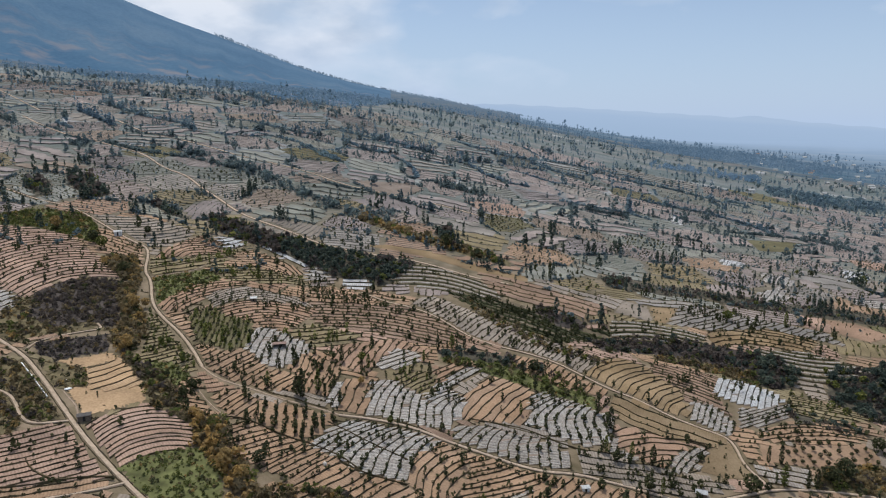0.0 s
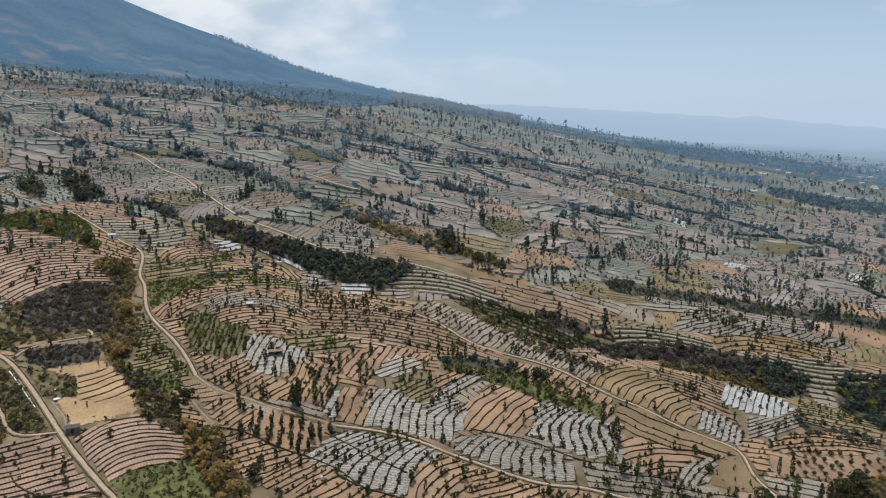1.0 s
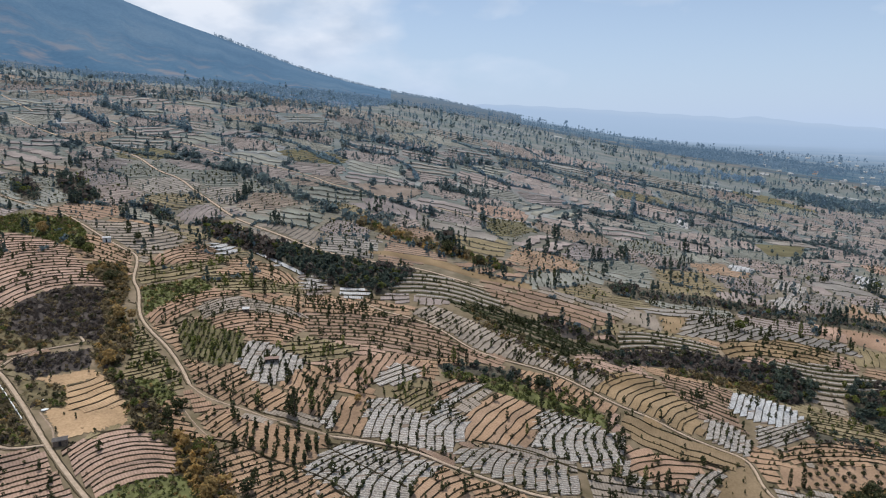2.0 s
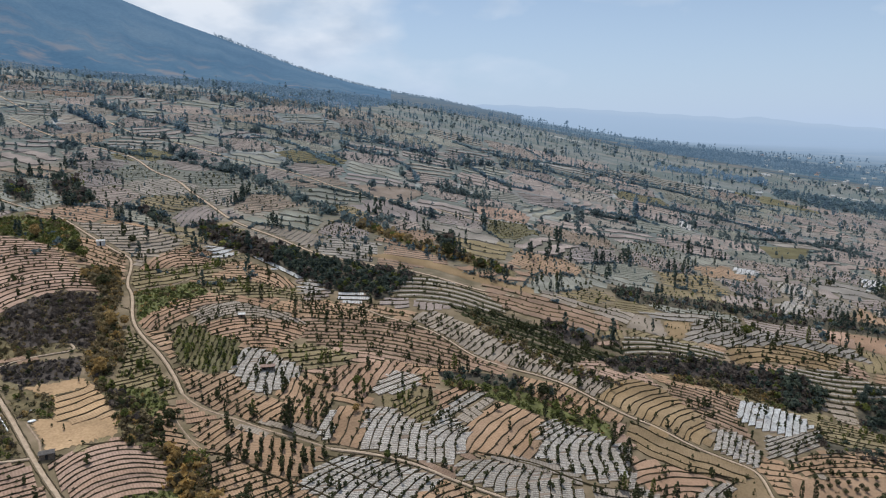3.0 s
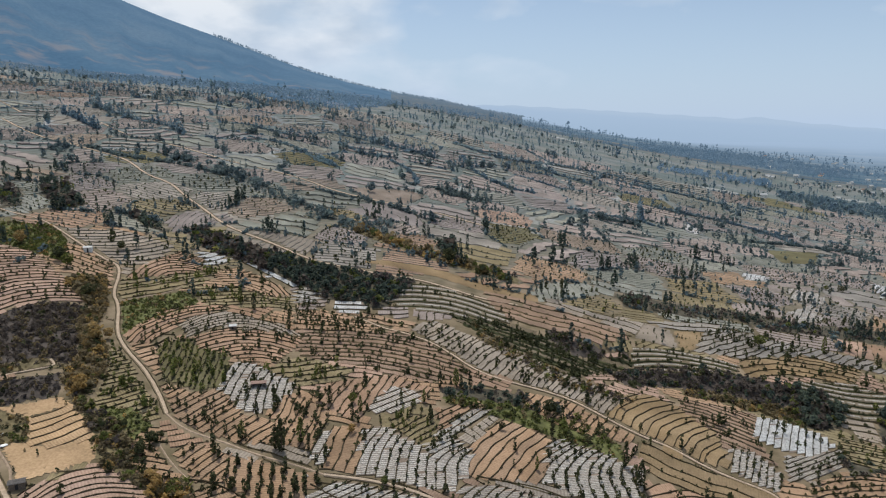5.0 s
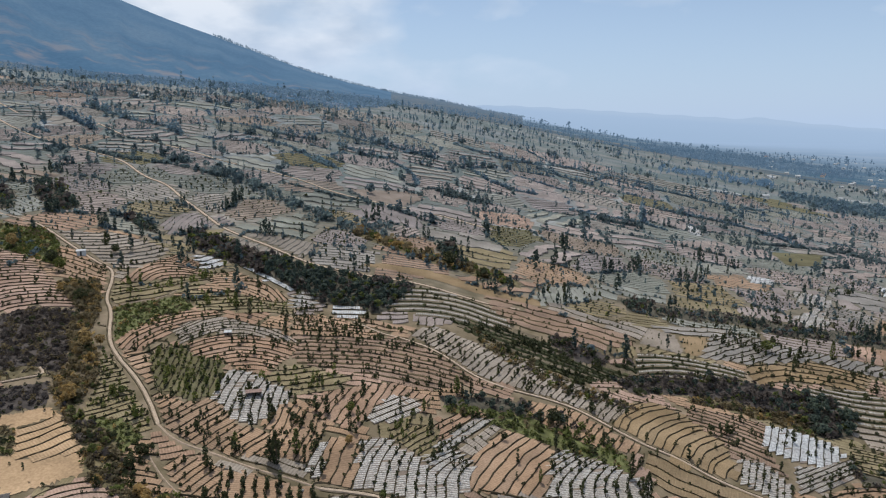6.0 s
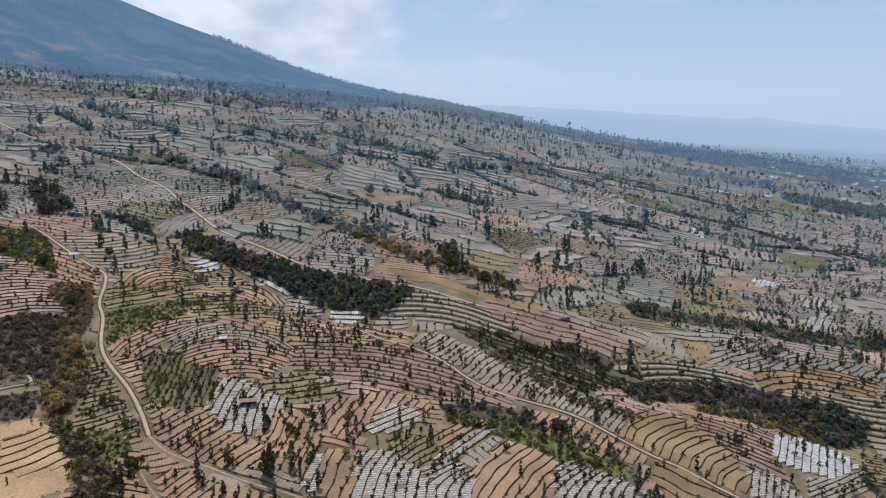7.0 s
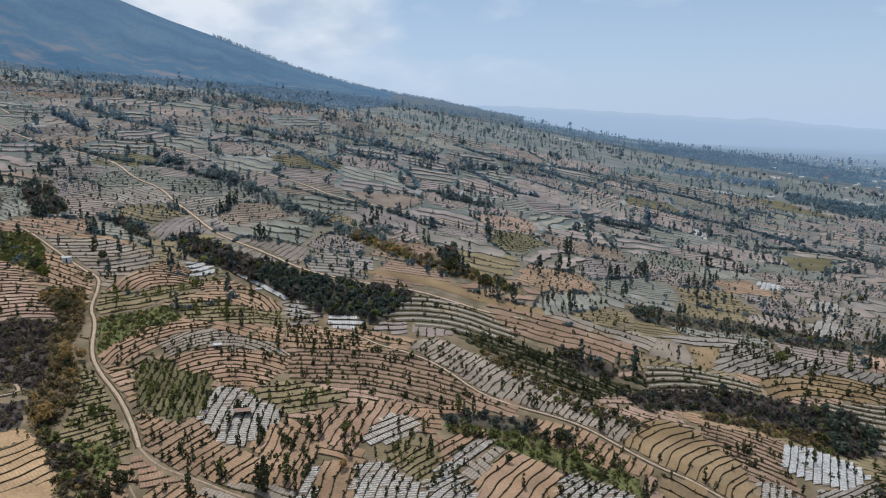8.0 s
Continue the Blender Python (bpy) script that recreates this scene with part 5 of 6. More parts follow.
def trunk_mesh(top, seed):
    g = np.random.default_rng(seed)
    bm = bmesh.new()

    def limb(a, b, r0, r1):
        a, b = Vector(a), Vector(b)
        ends = []
        axis = (b - a).normalized()
        s = axis.orthogonal().normalized()
        u = axis.cross(s)
        for p, r in ((a, r0), (a.lerp(b, 0.5) + s * r0 * 0.4, (r0 + r1) / 2), (b, r1)):
            ends.append([bm.verts.new(p + (s * math.cos(k * 1.2566) + u * math.sin(k * 1.2566)) * r) for k in range(5)])
        for lo, hi in zip(ends[:-1], ends[1:]):
            for k in range(5):
                bm.faces.new((lo[k], lo[(k + 1) % 5], hi[(k + 1) % 5], hi[k]))
        bm.faces.new(ends[-1])

    limb((0, 0, -0.04), (0.01, 0, top), 0.022, 0.008)
    for _ in range(4):
        z = g.uniform(0.2, top * 0.85)
        t = g.uniform(0, 6.28)
        limb((0, 0, z), (0.13 * math.cos(t), 0.13 * math.sin(t), z + 0.16), 0.009, 0.003)
    return bm_mesh("trunk", bm, BARK)


TRUNKS = {"column": trunk_mesh(0.85, 1), "round": trunk_mesh(0.6, 2), "bush": trunk_mesh(0.45, 3)}
CROWNS = {}
for shape, vs in (("column", COLUMN), ("round", ROUND), ("bush", BUSH)):
    for leaf, m in (("dark", LEAF), ("green", LEAF2), ("dry", DRY), ("yellow", YELLOW)):
        CROWNS[shape, leaf] = [mesh_of("crown", v, q, m) for v, q in vs[:3]]
TREE_LABEL = {
    ("column", "dark"): "tall slim dark green tree on a terrace bank",
    ("column", "green"): "tall slim green tree on a terrace bank",
    ("round", "dark"): "bushy dark green tree beside the fields",
    ("round", "green"): "bushy light green tree beside the fields",
    ("round", "yellow"): "tree with dry yellow-brown leaves beside scrub",
    ("round", "dry"): "half-bare brown tree beside scrub",
    ("bush", "dark"): "small dark green shrub on a terrace bank",
    ("bush", "green"): "small leafy green shrub on a terrace bank",
    ("bush", "dry"): "small dry brown shrub on a terrace bank",
}


def tree(name, shape, leaf, x, y, h, group):
    t = tagged(new(name), TREE_LABEL[shape, leaf], "tree" if name == "tree" else "shrub", group)
    t.location = (x, y, float(ground_z(np.array(x), np.array(y))) + (0.25 if shape == "bush" else 0.1))
    t.rotation_euler = (0, 0, rng.uniform(0, 6.28))
    w = h * rng.uniform(0.85, 1.15)
    t.scale = (w, w, h)
    part("trunk", TRUNKS[shape], t)
    part("crown", CROWNS[shape, leaf][rng.integers(0, 3)], t)


# trees that stand out, by place and height
TALL = [(80.7, 247.8, 9.9), (85.1, 246.2, 9.1), (89.3, 246.4, 11.0), (87.8, 228.8, 8.7), (73.3, 278.6, 12.8), (76.6, 268.1, 12.5), (70.1, 250.1, 9.3), (145.4, 258.7, 9.6), (151.2, 258.9, 10.6), (144.8, 243.6, 11.3), (155.2, 243.9, 9.7), (158.9, 244.1, 10.9), (233.4, 412.7, 13.0), (261.5, 404.1, 7.9), (45.3, 291.5, 10.1), (35.6, 268.8, 6.6), (-64.0, 259.7, 11.2), (-61.5, 258.5, 15.3), (-55.9, 265.5, 11.9), (-52.2, 261.7, 7.2), (-79.4, 236.5, 6.3), (-78.1, 264.9, 7.9), (-76.2, 278.6, 7.6), (-39.0, 285.9, 8.2), (-36.3, 291.0, 8.3), (-91.0, 272.8, 5.4), (-19.7, 302.2, 7.4), (-9.8, 304.9, 6.9), (-6.6, 291.8, 8.3), (-2.7, 319.1, 9.5), (4.8, 322.5, 10.2), (7.2, 320.6, 7.8), (11.5, 321.8, 10.2), (-115.2, 384.3, 10.8), (-105.7, 377.6, 10.6), (-81.9, 358.1, 10.0), (-55.1, 314.0, 7.1), (-49.7, 294.2, 9.5), (-32.2, 272.3, 5.8)]
FULL = [(-22.2, 248.1, 4.4), (-67.0, 211.8, 7.1), (73.7, 245.1, 6.6), (127.3, 236.4, 10.8), (193.6, 413.2, 9.1), (207.5, 276.8, 8.6), (82.8, 229.7, 7.5), (-191.8, 370.5, 9.7), (-132.1, 290.8, 4.7), (-210.3, 444.5, 7.8), (-107.5, 254.3, 6.3), (-108.4, 247.3, 6.7), (-224.5, 408.3, 10.8), (-234.5, 417.0, 11.0), (2.7, 495.8, 15.0), (47.1, 309.0, 8.9), (319.6, 556.2, 5.7), (332.2, 555.7, 6.9), (-124.9, 198.3, 2.7), (23.9, 292.0, 4.5), (371.9, 545.0, 10.6), (176.4, 252.7, 12.1), (167.6, 248.5, 10.6), (136.0, 239.5, 4.9), (-40.3, 296.6, 6.2)]
DRIED = [(-164.4, 324.4, 7.9), (-147.8, 281.1, 7.6), (-77.8, 207.1, 7.5), (-95.4, 230.7, 5.8), (-159.9, 327.8, 5.3), (-70.4, 202.4, 5.6), (-270.3, 436.9, 9.1), (-37.8, 275.8, 3.7)]
for i, (x, y, h) in enumerate(TALL):
    tree("tree", "column", "green" if i % 3 == 0 else "dark", x, y, h * 0.88, "tall slim trees")
for i, (x, y, h) in enumerate(FULL):
    tree("tree", "round", "green" if i % 4 == 0 else "dark", x, y, h * 0.78, "bushy trees")
for x, y, h in DRIED:
    tree("tree", "round", "yellow", x, y, h, "dry trees")
# the orchard plot: small round trees in loose rows
for r_ in range(4):
    for c_ in range(9):
        x, y = 158 + c_ * 5.2 + rng.normal() * 1.2, 262 + r_ * 5.0 - c_ * 0.2 + rng.normal() * 1.0
        tree("tree", "round", "dark", x, y, rng.uniform(1.8, 3.0), "orchard trees")

# shrubs on the banks: the nearest as single plants, the rest as one mass
SHRUBS.sort(key=lambda s: (s[1] - 150) ** 2 + 0.35 * s[0] ** 2)
NEAR_SHRUBS, REST = SHRUBS[:290], SHRUBS[290:]
for i, (x, y, h, lush) in enumerate(NEAR_SHRUBS):
    tree("shrub", "bush", ("green", "dark")[i % 2] if lush else ("dark", "dark", "green", "dry")[i % 4], x, y, h * 0.9, "bank shrubs")


def mass(name, arrays, material, label, category):
    v, q = arrays
    return tagged(new(name, mesh_of(name, v, q, material)), label, category, kind="stuff")


def rest_of(lush, slim, far):
    return [s[:3] for i, s in enumerate(REST) if s[3] == lush and (i % 5 < 2) == slim and (s[1] >= 480) == far]


mass("bank_shrubs", joined(BUSH_MID, rest_of(False, False, False), (0.45, 0.75)), LEAF, "dark green shrubs along the terrace banks", "shrubs")
mass("bank_saplings", joined(SAPLING, [(x, y, h * 1.7) for x, y, h in rest_of(False, True, False)], (0.9, 1.3)), LEAF, "slim dark saplings along the terrace banks", "shrubs")
mass("bank_shrubs", joined(BUSH_MID, rest_of(True, False, False), (0.45, 0.75)), LEAF2, "leafy green shrubs along the terrace banks", "shrubs")
mass("bank_saplings", joined(SAPLING, [(x, y, h * 1.6) for x, y, h in rest_of(True, True, False)], (0.9, 1.3)), LEAF2, "slim green saplings along the terrace banks", "shrubs")
far_shrubs = rest_of(False, False, True) + rest_of(True, False, True) + rest_of(False, True, True) + rest_of(True, True, True)
mass("bank_shrubs", joined(BUSH_FAR, far_shrubs[0::2], (0.5, 0.8)), MID_HAZE_LEAF, "shrubs along far terrace banks, leaves greyed for haze", "shrubs")
mass("bank_saplings", joined(COLUMN_FAR, [(x, y, h * 2.0) for x, y, h in far_shrubs[1::5]], (0.9, 1.4)), MID_HAZE_LEAF, "slim dark saplings along far terrace banks", "shrubs")

mass("bank_bushes", joined(DOT, np.vstack(DOTS), (0.75, 1.15)), LEAF, "low dark bushes in even rows on the terrace banks", "shrubs")
mass("bank_weeds", joined(TUFT, np.vstack(TUFTS), (0.7, 1.1)), BANK, "ragged dark weeds on the terrace banks", "weeds")

def hedge_line(way, low, high):
    """A dark hedge along a field edge or ditch, with slim trees where they stand along it."""
    c = smooth_line(way, 1.0)
    n = int(len(c) * 1.1)
    at = c[rng.integers(0, len(c), n)] + rng.normal(size=(n, 2)) * (0.7 + 0.25 * low)
    v, q = joined(BUSH_FAR, np.column_stack([at, low * rng.lognormal(0, 0.3, n)]), (0.8, 1.4))
    if high:
        n = int(len(c) / 4.2) + 3
        at = c[rng.integers(0, len(c), n)] + rng.normal(size=(n, 2)) * 1.6
        v2, q2 = joined(COLUMN_FAR, np.column_stack([at, high * rng.lognormal(-0.1, 0.25, n)]), (0.9, 1.3))
        v, q = np.vstack([v, v2]), np.vstack([q, q2 + len(v)])
    leaf = MID_HAZE_LEAF if c[:, 1].mean() < 760 else HAZY_LEAF
    label = "dark hedge with slim trees between hillside fields" if high else "low dark hedge between hillside fields"
    mass("hedge", (v, q), leaf, label, "hedge")


# hedges and tree lines of the middle slope: way of the line, bush height, height of the slim trees along it
hedge_line([(-473, 789), (-440, 765)], 2.2, 4)
hedge_line([(-501, 888), (-456, 846), (-409, 801)], 2.4, 11)
hedge_line([(-514, 979), (-443, 910), (-394, 875), (-345, 861)], 2.0, 10)
hedge_line([(-375, 714), (-331, 689), (-301, 685), (-273, 683), (-244, 673), (-216, 662)], 2.6, 0)
hedge_line([(-276, 698), (-261, 695)], 3.4, 8)
hedge_line([(-394, 688), (-391, 706)], 3.2, 8)
hedge_line([(-247, 518), (-231, 516), (-220, 519)], 3.0, 6)
hedge_line([(-343, 854), (-317, 821)], 3.0, 11)
hedge_line([(-247, 850), (-200, 843), (-164, 803), (-143, 770), (-118, 760)], 2.0, 0)
hedge_line([(-180, 815), (-150, 797), (-124, 761)], 2.4, 0)
hedge_line([(-139, 892), (-117, 871), (-100, 849), (-70, 864)], 2.6, 7)
hedge_line([(-97, 948), (-69, 951), (-41, 938), (-12, 920)], 2.6, 11)
hedge_line([(-65, 840), (-45, 817), (-30, 756), (-33, 743)], 2.4, 0)
hedge_line([(-10, 735), (14, 738), (31, 726), (49, 720)], 3.0, 9)
hedge_line([(-5, 723), (19, 722), (46, 712)], 3.0, 8)
hedge_line([(-158, 667), (-123, 654), (-100, 644), (-73, 642), (-35, 629), (1, 616)], 1.6, 0)
hedge_line([(143, 771), (175, 769), (223, 776), (248, 753)], 2.2, 0)
hedge_line([(169, 748), (191, 744), (220, 749)], 3.0, 8)
hedge_line([(289, 894), (334, 893), (380, 875), (409, 829), (412, 770)], 2.6, 5)
hedge_line([(342, 748), (410, 766), (454, 764), (476, 721)], 2.6, 4)
hedge_line([(52, 852), (68, 835), (85, 820), (112, 826)], 2.6, 6)
hedge_line([(12, 1096), (100, 1051), (203, 1129), (296, 1152), (377, 1128)], 2.2, 0)
hedge_line([(27, 986), (35, 892), (54, 861)], 2.2, 4)
hedge_line([(306, 1085), (383, 1092), (448, 1046), (507, 1056)], 2.4, 7)
hedge_line([(304, 892), (339, 886)], 2.4, 9)
hedge_line([(-51, 631), (-9, 606)], 2.0, 9)
hedge_line([(239, 814), (230, 772)], 2.4, 14)
hedge_line([(142, 1037), (181, 1010), (220, 994)], 2.2, 9)
hedge_line([(-184, 972), (-117, 954), (-69, 951)], 1.8, 8)
hedge_line([(-276, 934), (-214, 900), (-169, 897)], 1.8, 9)

GROWTH = {
    "autumn": [("dry", YELLOW, 0.62), ("dry", DRY, 0.28), ("leaf", LEAF2, 0.1)],
    "burnt": [("dry", BURNT, 0.72), ("dry", DRY, 0.2), ("leaf", LEAF, 0.08)],
    "brown": [("dry", DRY, 0.66), ("dry", YELLOW, 0.2), ("leaf", LEAF, 0.1), ("leaf", LEAF2, 0.04)],
    "mixed": [("dry", DRY, 0.56), ("dry", YELLOW, 0.1), ("dry", BURNT, 0.1), ("leaf", LEAF, 0.1), ("leaf", LEAF2, 0.14)],
    "green": [("leaf", LEAF2, 0.68), ("leaf", LEAF, 0.1), ("dry", DRY, 0.14), ("dry", YELLOW, 0.08)],
    "forest": [("tree", FOREST_LEAF, 0.68), ("tree", LEAF2, 0.1), ("dry", BURNT, 0.22)],
    "gully": [("tree", FOREST_LEAF, 0.22), ("leaf", LEAF, 0.2), ("dry", BURNT, 0.53), ("leaf", LEAF2, 0.05)],
}
SCRUB_LABEL = {"autumn": "yellow-brown dry bushes at a field edge", "burnt": "grey-brown burnt scrub in a hollow", "brown": "dry brown thicket beside the road", "mixed": "mixed dry and green scrub", "green": "low green scrub and weeds", "forest": "dark dense trees filling a gully", "gully": "dark bushes growing loosely along a dry gully"}


def scrub_floor(kind, outline):
    """Litter, ash or rank grass under the growth, draped over the ground."""
    y0 = np.array(outline)[:, 1].min()
    v, q = drape(outline, 1.6 if y0 < 450 else 4.0, 0.16)
    if len(q) < 3:
        return
    me = mesh_of("undergrowth", v, q, SCRUB_FLOOR[kind], smooth=True)
    tagged(new("undergrowth", me), "litter and weeds under the scrub", "undergrowth", kind="structure")


for kind, outline, dens, height in SCRUB:
    if np.array(outline)[:, 1].min() < 520:
        scrub_floor(kind, outline)
    p_near = np.array(outline)[:, 1].min()
    if height < 3.5:
        dens, height = (dens * 9, height * 0.55) if kind == "green" else (dens * 8.5, height * 0.82)
    else:
        dens, height = (dens * 3.4, height * 0.6) if p_near < 520 else (dens * (2.2 if p_near < 1250 else 1.3), height * 0.62)
    p = np.array(outline, float)
    (x0, y0), (x1, y1) = p.min(0), p.max(0)
    count = int((x1 - x0) * (y1 - y0) * dens / 100 * 2.2)
    x, y = rng.uniform(x0, x1, count), rng.uniform(y0, y1, count)
    ok = inside(x, y, outline)
    for line, width in LANES:
        ok &= off_line(x, y, line) > width * 0.31 + 1.0
    pts = np.column_stack([x, y, np.clip(height * rng.lognormal(-0.1, 0.35, count), 0.5, height * 1.8)])[ok]
    if y0 > 520:
        pts[:, :2] += rng.normal(size=(len(pts), 2)) * (0.005 * y0)
    share = rng.random(len(pts))
    lo = 0.0
    near = y0 < 420
    for what, m, frac in GROWTH[kind]:
        sub = pts[(share >= lo) & (share < lo + frac)]
        lo += frac
        if not len(sub):
            continue
        shapes = (ROUND_MID if near else ROUND_FAR + COLUMN_FAR * 2) if what == "tree" and height > 2.2 else (BUSH_MID if near else BUSH_FAR)
        # leaf material changes with distance to carry the painted haze
        mass("thicket" if what == "tree" else "scrub", joined(shapes, sub, (0.8, 1.3)), BACK_LEAF if y0 > 1250 else HAZY_LEAF if y0 > 700 else MID_HAZE_LEAF if y0 > 520 else m, SCRUB_LABEL[kind], "scrub")


def far_trees():
    """Slim trees strewn over the slope up to the forest's edge, in loose lines and groups."""
    pts = []
    for y0, y1, count, hi in ((400, 700, 260, 8.5), (700, 1100, 460, 9.5), (1100, 1700, 1900, 10.5), (1700, 2650, 2900, 11.0)):
        y = np.sqrt(rng.uniform(y0 ** 2, y1 ** 2, count * 3))
        x = rng.uniform(-0.80, 0.80, count * 3) * y
        d = np.array([noise.noise((a / 55, b / 30, 3.0)) + 0.5 * noise.noise((a / 16, b / 11, 5.0)) + 0.6 * noise.noise((a / 260, b / 140, 8.0)) for a, b in zip(x, y)])
        keep = d + rng.normal(size=len(d)) * 0.22 > 0.16
        q = np.column_stack([x, y, hi * rng.lognormal(-0.12, 0.3, len(x))])[keep][:count]
        pts.append(q)
    pts.append(np.vstack(HEDGE_TREES))
    hedge = np.vstack(HEDGE)
    mass("far_hedges", joined(BUSH_FAR, hedge[hedge[:, 1] < 800], (0.8, 1.5)), MID_HAZE_LEAF, "dark hedges along the edges of far fields", "hedges")
    mass("far_hedges", joined(BUSH_FAR, hedge[hedge[:, 1] >= 800], (0.9, 1.6)), HAZY_LEAF, "hedges along the farthest fields, leaves blued for haze", "hedges")
    # the ragged lower edge of the forest
    y = np.sqrt(rng.uniform(1250 ** 2, 2400 ** 2, 26000))
    x = rng.uniform(-0.68, 0.09, 26000) * y
    d = np.hypot(x, y)
    over = (ground_z(x, y) - 150) / d - forest_edge(x, y)
    edge = np.abs(over + 0.0015) < 0.0045 * rng.random(26000) ** 0.6
    edge |= (over > 0) & (over < 0.03) & (d < 1990) & (x > -0.36 * d) & (x < 0.06 * d)
    fringe = np.column_stack([x, y, rng.uniform(6, 12, 26000)])[edge][:2600]
    mass("forest_fringe", joined(TINY, fringe, (1.2, 2.0)), BACK_LEAF, "trees at the ragged lower edge of the forest, hazed by colour and glow", "trees")
    # single trees along the skyline
    az = rng.uniform(-19, 9, 900)
    az = az[np.array([noise.noise((a * 1.3, 4.0, 0.0)) for a in az]) + rng.normal(size=900) * 0.3 > -0.1]
    rad = rng.uniform(4120, 4200, len(az))
    crest = 150 + 4200 * np.interp(az, [a for a, _ in SKYLINE], [e for _, e in SKYLINE]) - 7
    far_line = np.column_stack([rad * np.sin(np.radians(az)), rad * np.cos(np.radians(az)), rng.uniform(3, 9, len(az)) + 6])
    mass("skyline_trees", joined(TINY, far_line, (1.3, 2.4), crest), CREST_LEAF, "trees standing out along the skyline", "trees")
    pts = np.vstack(pts)
    ok = np.ones(len(pts), bool)
    for line, width in LANES:
        ok &= off_line(pts[:, 0], pts[:, 1], line[::3] + line[-1:]) > width / 2 + 1.0
    pts = pts[ok]
    a = rng.random(len(pts))
    near = pts[:, 1] < 620
    back = np.hypot(pts[:, 0], pts[:, 1]) > 1930
    mass("far_woods", joined(TINY, pts[back], (0.9, 1.5)), BACK_LEAF, "trees strewn over the farthest slope, hazed by colour and glow", "trees")
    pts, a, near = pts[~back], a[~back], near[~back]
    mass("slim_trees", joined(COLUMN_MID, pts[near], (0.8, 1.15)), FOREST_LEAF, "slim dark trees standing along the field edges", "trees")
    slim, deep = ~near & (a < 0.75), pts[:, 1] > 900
    mass("slim_trees", joined(COLUMN_FAR, pts[slim & ~deep], (0.8, 1.2)), MID_HAZE_LEAF, "slim dark trees strewn over the far slope", "trees")
    mass("slim_trees", joined(COLUMN_FAR, pts[slim & deep], (0.8, 1.2)), HAZY_LEAF, "slim trees high on the far slope, leaves blued for haze", "trees")
    mass("round_trees", joined(ROUND_FAR, np.column_stack([pts[~near & (a >= 0.75), :2], pts[~near & (a >= 0.75), 2] * 0.6]), (0.8, 1.2)), MID_HAZE_LEAF, "dark bushy trees strewn over the far slope", "trees")


far_trees()


# ---- huts, houses and small things ----
def hut(x, y, wide, deep, high, turn, wall_m, roof_m, label, pitch=0.5, open_front=False):
    t = tagged(new("hut"), label, "hut", "field huts")
    t.location = (x, y, float(ground_z(np.array(x), np.array(y))) + 0.3)
    t.rotation_euler = (0, 0, radians(turn))
    w, d = wide / 2, deep / 2
    bm = bmesh.new()
    box(bm, -w, d - 0.1, -0.6, w, d, high)
    part("back_wall", bm_mesh("back_wall", bm, wall_m), t)
    for sx in (-1, 1):
        bm = bmesh.new()
        box(bm, min(sx * w, sx * (w - 0.1)), -d, -0.6, max(sx * w, sx * (w - 0.1)), d - 0.1, high)
        part("side_wall", bm_mesh("side_wall", bm, wall_m), t)
    if not open_front:
        bm = bmesh.new()
        box(bm, -w + 0.1, -d, -0.6, -0.5, -d + 0.1, high)
        box(bm, 0.4, -d, -0.6, w - 0.1, -d + 0.1, high)
        box(bm, -0.5, -d, high - 0.4, 0.4, -d + 0.1, high)
        part("front_wall", bm_mesh("front_wall", bm, wall_m), t)
        bm = bmesh.new()
        box(bm, -0.5, -d + 0.02, -0.3, 0.4, -d + 0.07, high - 0.4)
        part("door", bm_mesh("door", bm, HOLE), t, "dark plank door")
    else:
        for px in (-w + 0.15, 0, w - 0.15):
            bm = bmesh.new()
            box(bm, px - 0.07, -d, -0.6, px + 0.07, -d + 0.14, high)
            part("post", bm_mesh("post", bm, WOOD), t)
    o = 0.35
    for sy in (-1, 1):
        bm = bmesh.new()
        v = []
        for z in (0.0, 0.08):
            v += [bm.verts.new(c) for c in ((-w - o, sy * (d + o), high - 0.12 + z), (w + o, sy * (d + o), high - 0.12 + z), (w + o, 0, high + pitch * d + z), (-w - o, 0, high + pitch * d + z))]
        for f in ((0, 1, 2, 3), (4, 5, 6, 7), (0, 1, 5, 4), (1, 2, 6, 5), (2, 3, 7, 6), (3, 0, 4, 7)):
            bm.faces.new([v[i] for i in f])
        bmesh.ops.recalc_face_normals(bm, faces=bm.faces)
        part("roof_slope", bm_mesh("roof_slope", bm, roof_m), t)


hut(-137.6, 225.6, 4.4, 2.9, 1.9, 24, WOOD, DARK_ROOF, "low dark wooden shed beside the dirt road", 0.35)
hut(-109.0, 351.7, 3.2, 2.5, 1.7, 10, WOOD, TIN, "small field hut with a bright tin roof", 0.55)
hut(-81.6, 300.6, 6.0, 3.0, 2.0, 12, WOOD, TILE, "open shelter with a brown flat roof among mulch rows", 0.2, True)
hut(-227.2, 436.0, 4.6, 4.0, 2.8, 20, WALLS, TIN, "small whitewashed hut beside the road", 0.3)
hut(104.2, 231.0, 4.0, 2.8, 1.8, -20, WOOD, TIN, "field hut with a white tin roof", 0.6)
hut(55.7, 224.1, 2.8, 1.9, 1.5, 8, WALLS, TIN, "tiny whitewashed field hut", 0.15)


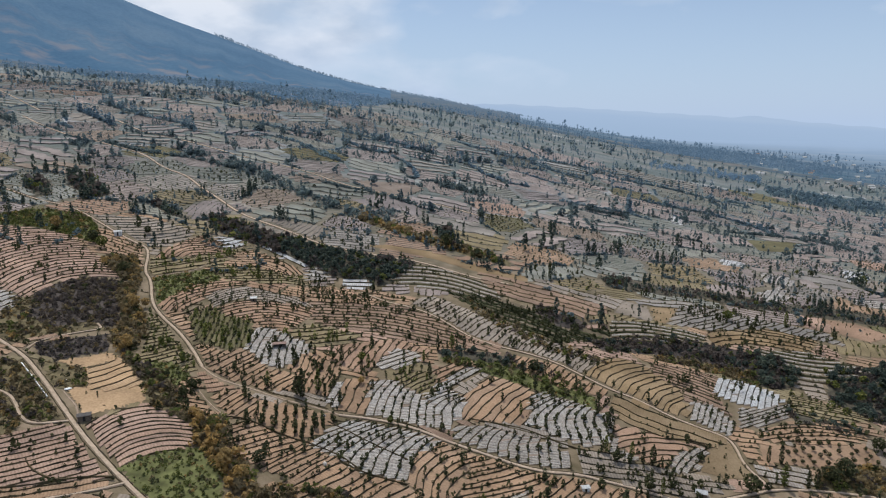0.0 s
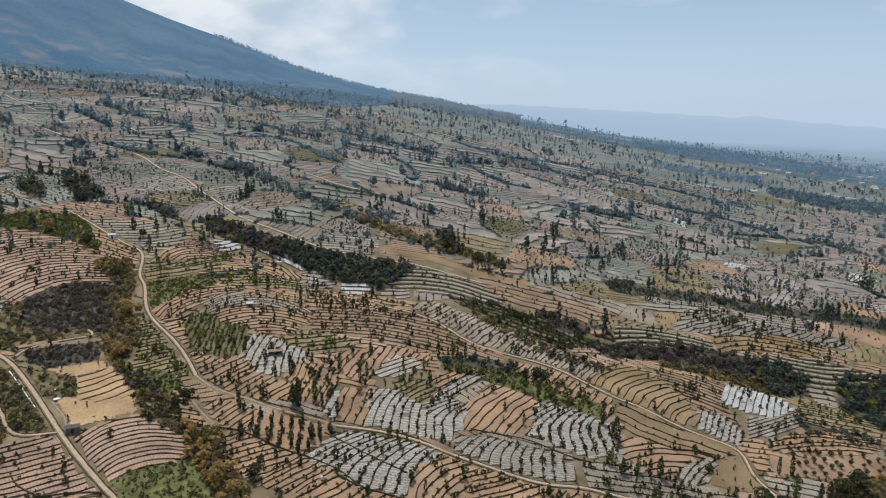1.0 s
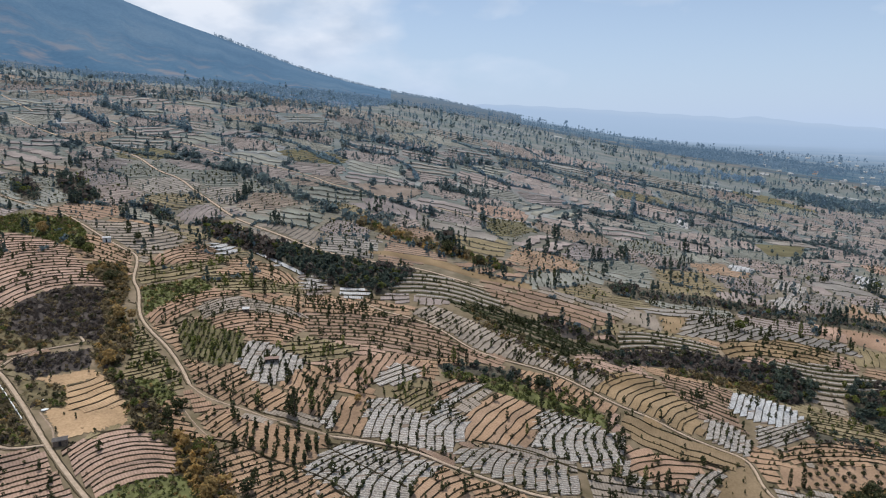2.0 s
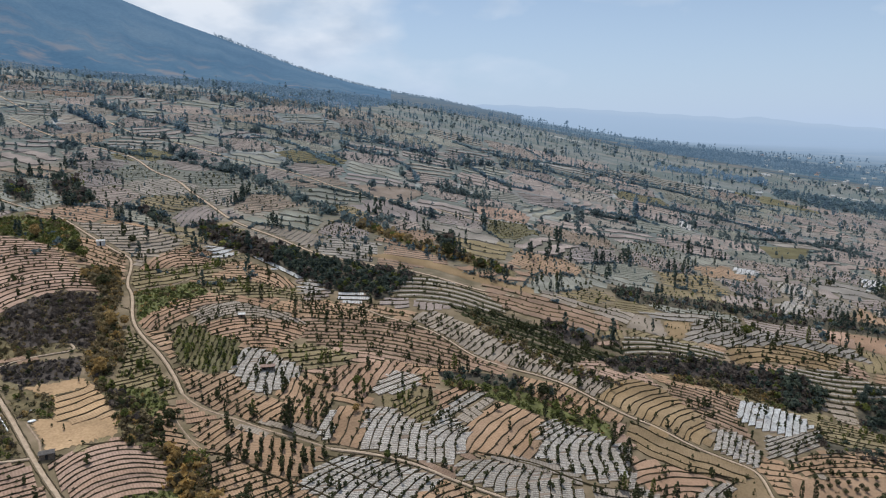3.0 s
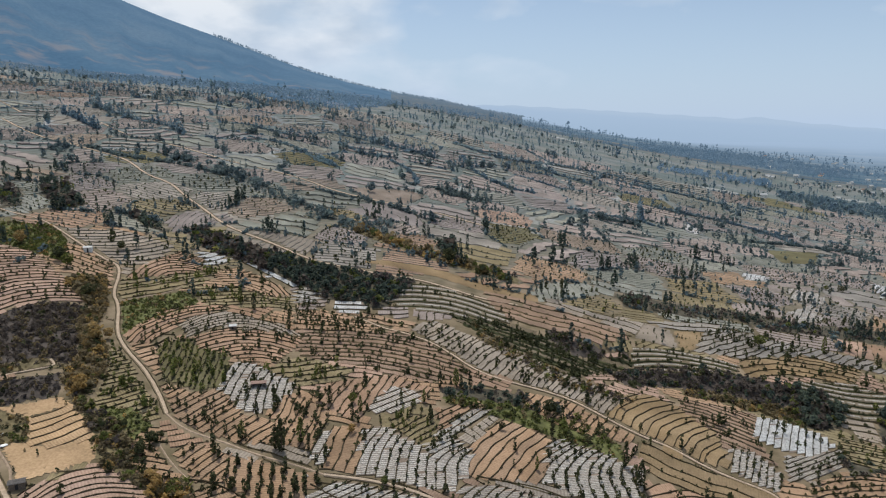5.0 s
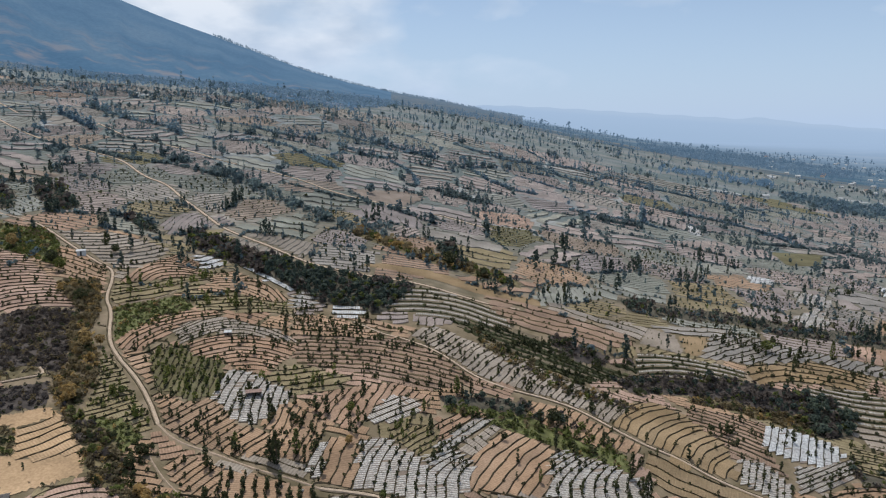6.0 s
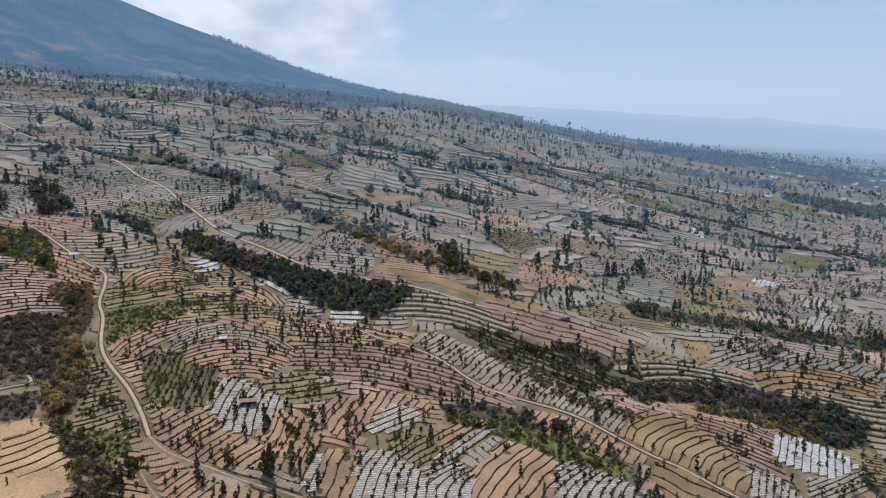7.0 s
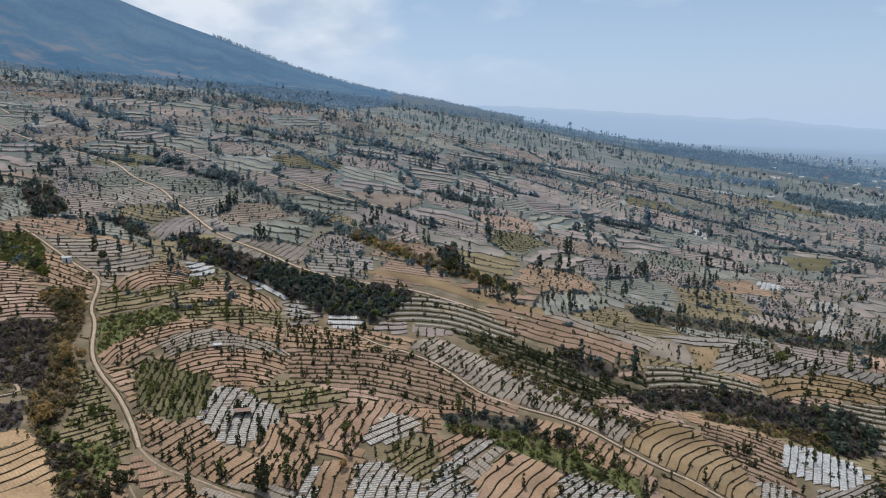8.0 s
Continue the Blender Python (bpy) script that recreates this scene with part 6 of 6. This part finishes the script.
def house(x, y, w, d, h, turn, roof_m):
    t = tagged(new("house"), "small white village house far down the slope", "house", "far village houses")
    t.location = (x, y, float(ground_z(np.array(x), np.array(y))))
    t.rotation_euler = (0, 0, radians(turn))
    bm = bmesh.new()
    box(bm, -w / 2, -d / 2, -1, w / 2, d / 2, h)
    part("wall", bm_mesh("wall", bm, WALLS), t)
    for i in (-1, 1):
        bm = bmesh.new()
        box(bm, i * w * 0.25 - 0.6, -d / 2 - 0.05, 1.0, i * w * 0.25 + 0.6, -d / 2 + 0.1, 2.2)
        part("window", bm_mesh("window", bm, HOLE), t)
    bm = bmesh.new()
    o = 0.5
    v = [bm.verts.new(c) for c in ((-w / 2 - o, -d / 2 - o, h), (w / 2 + o, -d / 2 - o, h), (w / 2 + o, d / 2 + o, h), (-w / 2 - o, d / 2 + o, h), (-w / 2 - o, 0, h + d * 0.3), (w / 2 + o, 0, h + d * 0.3))]
    for f in ((0, 1, 5, 4), (2, 3, 4, 5), (0, 4, 3), (1, 2, 5), (3, 2, 1, 0)):
        bm.faces.new([v[i] for i in f])
    part("roof", bm_mesh("roof", bm, roof_m), t)


for i in range(46):
    y = rng.uniform(1250, 2500)
    x = y * rng.uniform(0.48, 0.70)
    house(x, y, rng.uniform(8, 15), rng.uniform(7, 9), rng.uniform(3, 5), rng.uniform(-30, 30), TIN if rng.random() < 0.75 else TILE)


def lump(name, x, y, size, high, material, label, category, seed):
    """A crumpled heap or boulder resting on the ground."""
    g = np.random.default_rng(seed)
    bm = bmesh.new()
    bmesh.ops.create_icosphere(bm, subdivisions=2, radius=1)
    for v in bm.verts:
        k = 1 + 0.22 * noise.noise(v.co * 1.7 + Vector((seed, 0, 0)))
        v.co = Vector((v.co.x * size * k, v.co.y * size * 0.7 * k, max(v.co.z, -0.2) * high * k))
    ob = tagged(new(name, bm_mesh(name, bm, material)), label, category)
    ob.location = (x, y, float(ground_z(np.array(x), np.array(y))) + 0.4)
    ob.rotation_euler = (0, 0, g.uniform(0, 6))


lump("tarpaulin", -154.4, 244.2, 1.5, 0.35, CLOTH, "crumpled white tarpaulin beside the ochre plot", "tarpaulin", 3)
lump("tarpaulin", -159.0, 250.5, 0.7, 0.22, CLOTH, "small white plastic heap beside the road", "tarpaulin", 5)
lump("boulder", -44.2, 216.3, 1.1, 0.9, STONE, "pale rounded boulder in a tilled field", "boulder", 8)
lump("boulder", -50.0, 246.5, 0.9, 0.7, STONE, "pale stone at the edge of the road", "boulder", 11)


def kerb_wall(pts):
    c = smooth_line(pts, 1.2)
    me = mesh_of("roadside_kerb", ribbon(c, (-0.16, -0.16, 0.16, 0.16), (-0.3, 1.0, 1.0, -0.3)), grid_quads(len(c), 4)[:, ::-1], CLOTH)
    tagged(new("roadside_kerb", me), "low white concrete kerb beside the dirt road", "kerb", kind="structure")



def earth_bank(pts, half=0.35, high=0.55):
    c = smooth_line(pts, 1.5)
    me = mesh_of("earth_bank", ribbon(c, (-half, -half * 0.4, half * 0.4, half), (0.0, high + 0.2, high + 0.2, 0.0), 0.1), grid_quads(len(c), 4)[:, ::-1], BANK)
    tagged(new("earth_bank", me), "dark weedy earth bank between two plots", "bank", kind="structure")


earth_bank([(-88.2, 237.7), (-78.7, 237.8), (-63.2, 230), (-49.3, 226.5), (-37.6, 221.5), (-30.3, 215.1)])
earth_bank([(-47.7, 242.9), (-40.2, 239.1), (-32.7, 234.7), (-23.2, 229.9), (-13.6, 225.5)])
earth_bank([(-144.2, 200.2), (-141.3, 197), (-137.1, 193.9), (-129.3, 191.1)])
earth_bank([(-129.2, 190.9), (-120.8, 194.3), (-112.2, 195.8)])
earth_bank([(-39.4, 219.7), (-30.3, 214.5), (-13.3, 211.4)])
earth_bank([(102.2, 266.5), (111.8, 267.7), (122.9, 266)])
earth_bank([(-142.9, 185.1), (-134, 188.1), (-129.2, 190.9)])
earth_bank([(11.5, 259.7), (21.4, 258.8), (36.4, 258.4), (52.5, 250.5), (62, 249)])
earth_bank([(-144.4, 320.8), (-137.4, 325.6), (-134.7, 334.7)])
kerb_wall([(-183.0, 259.7), (-176.3, 253.6), (-168.1, 245.9), (-158.1, 236.5)])
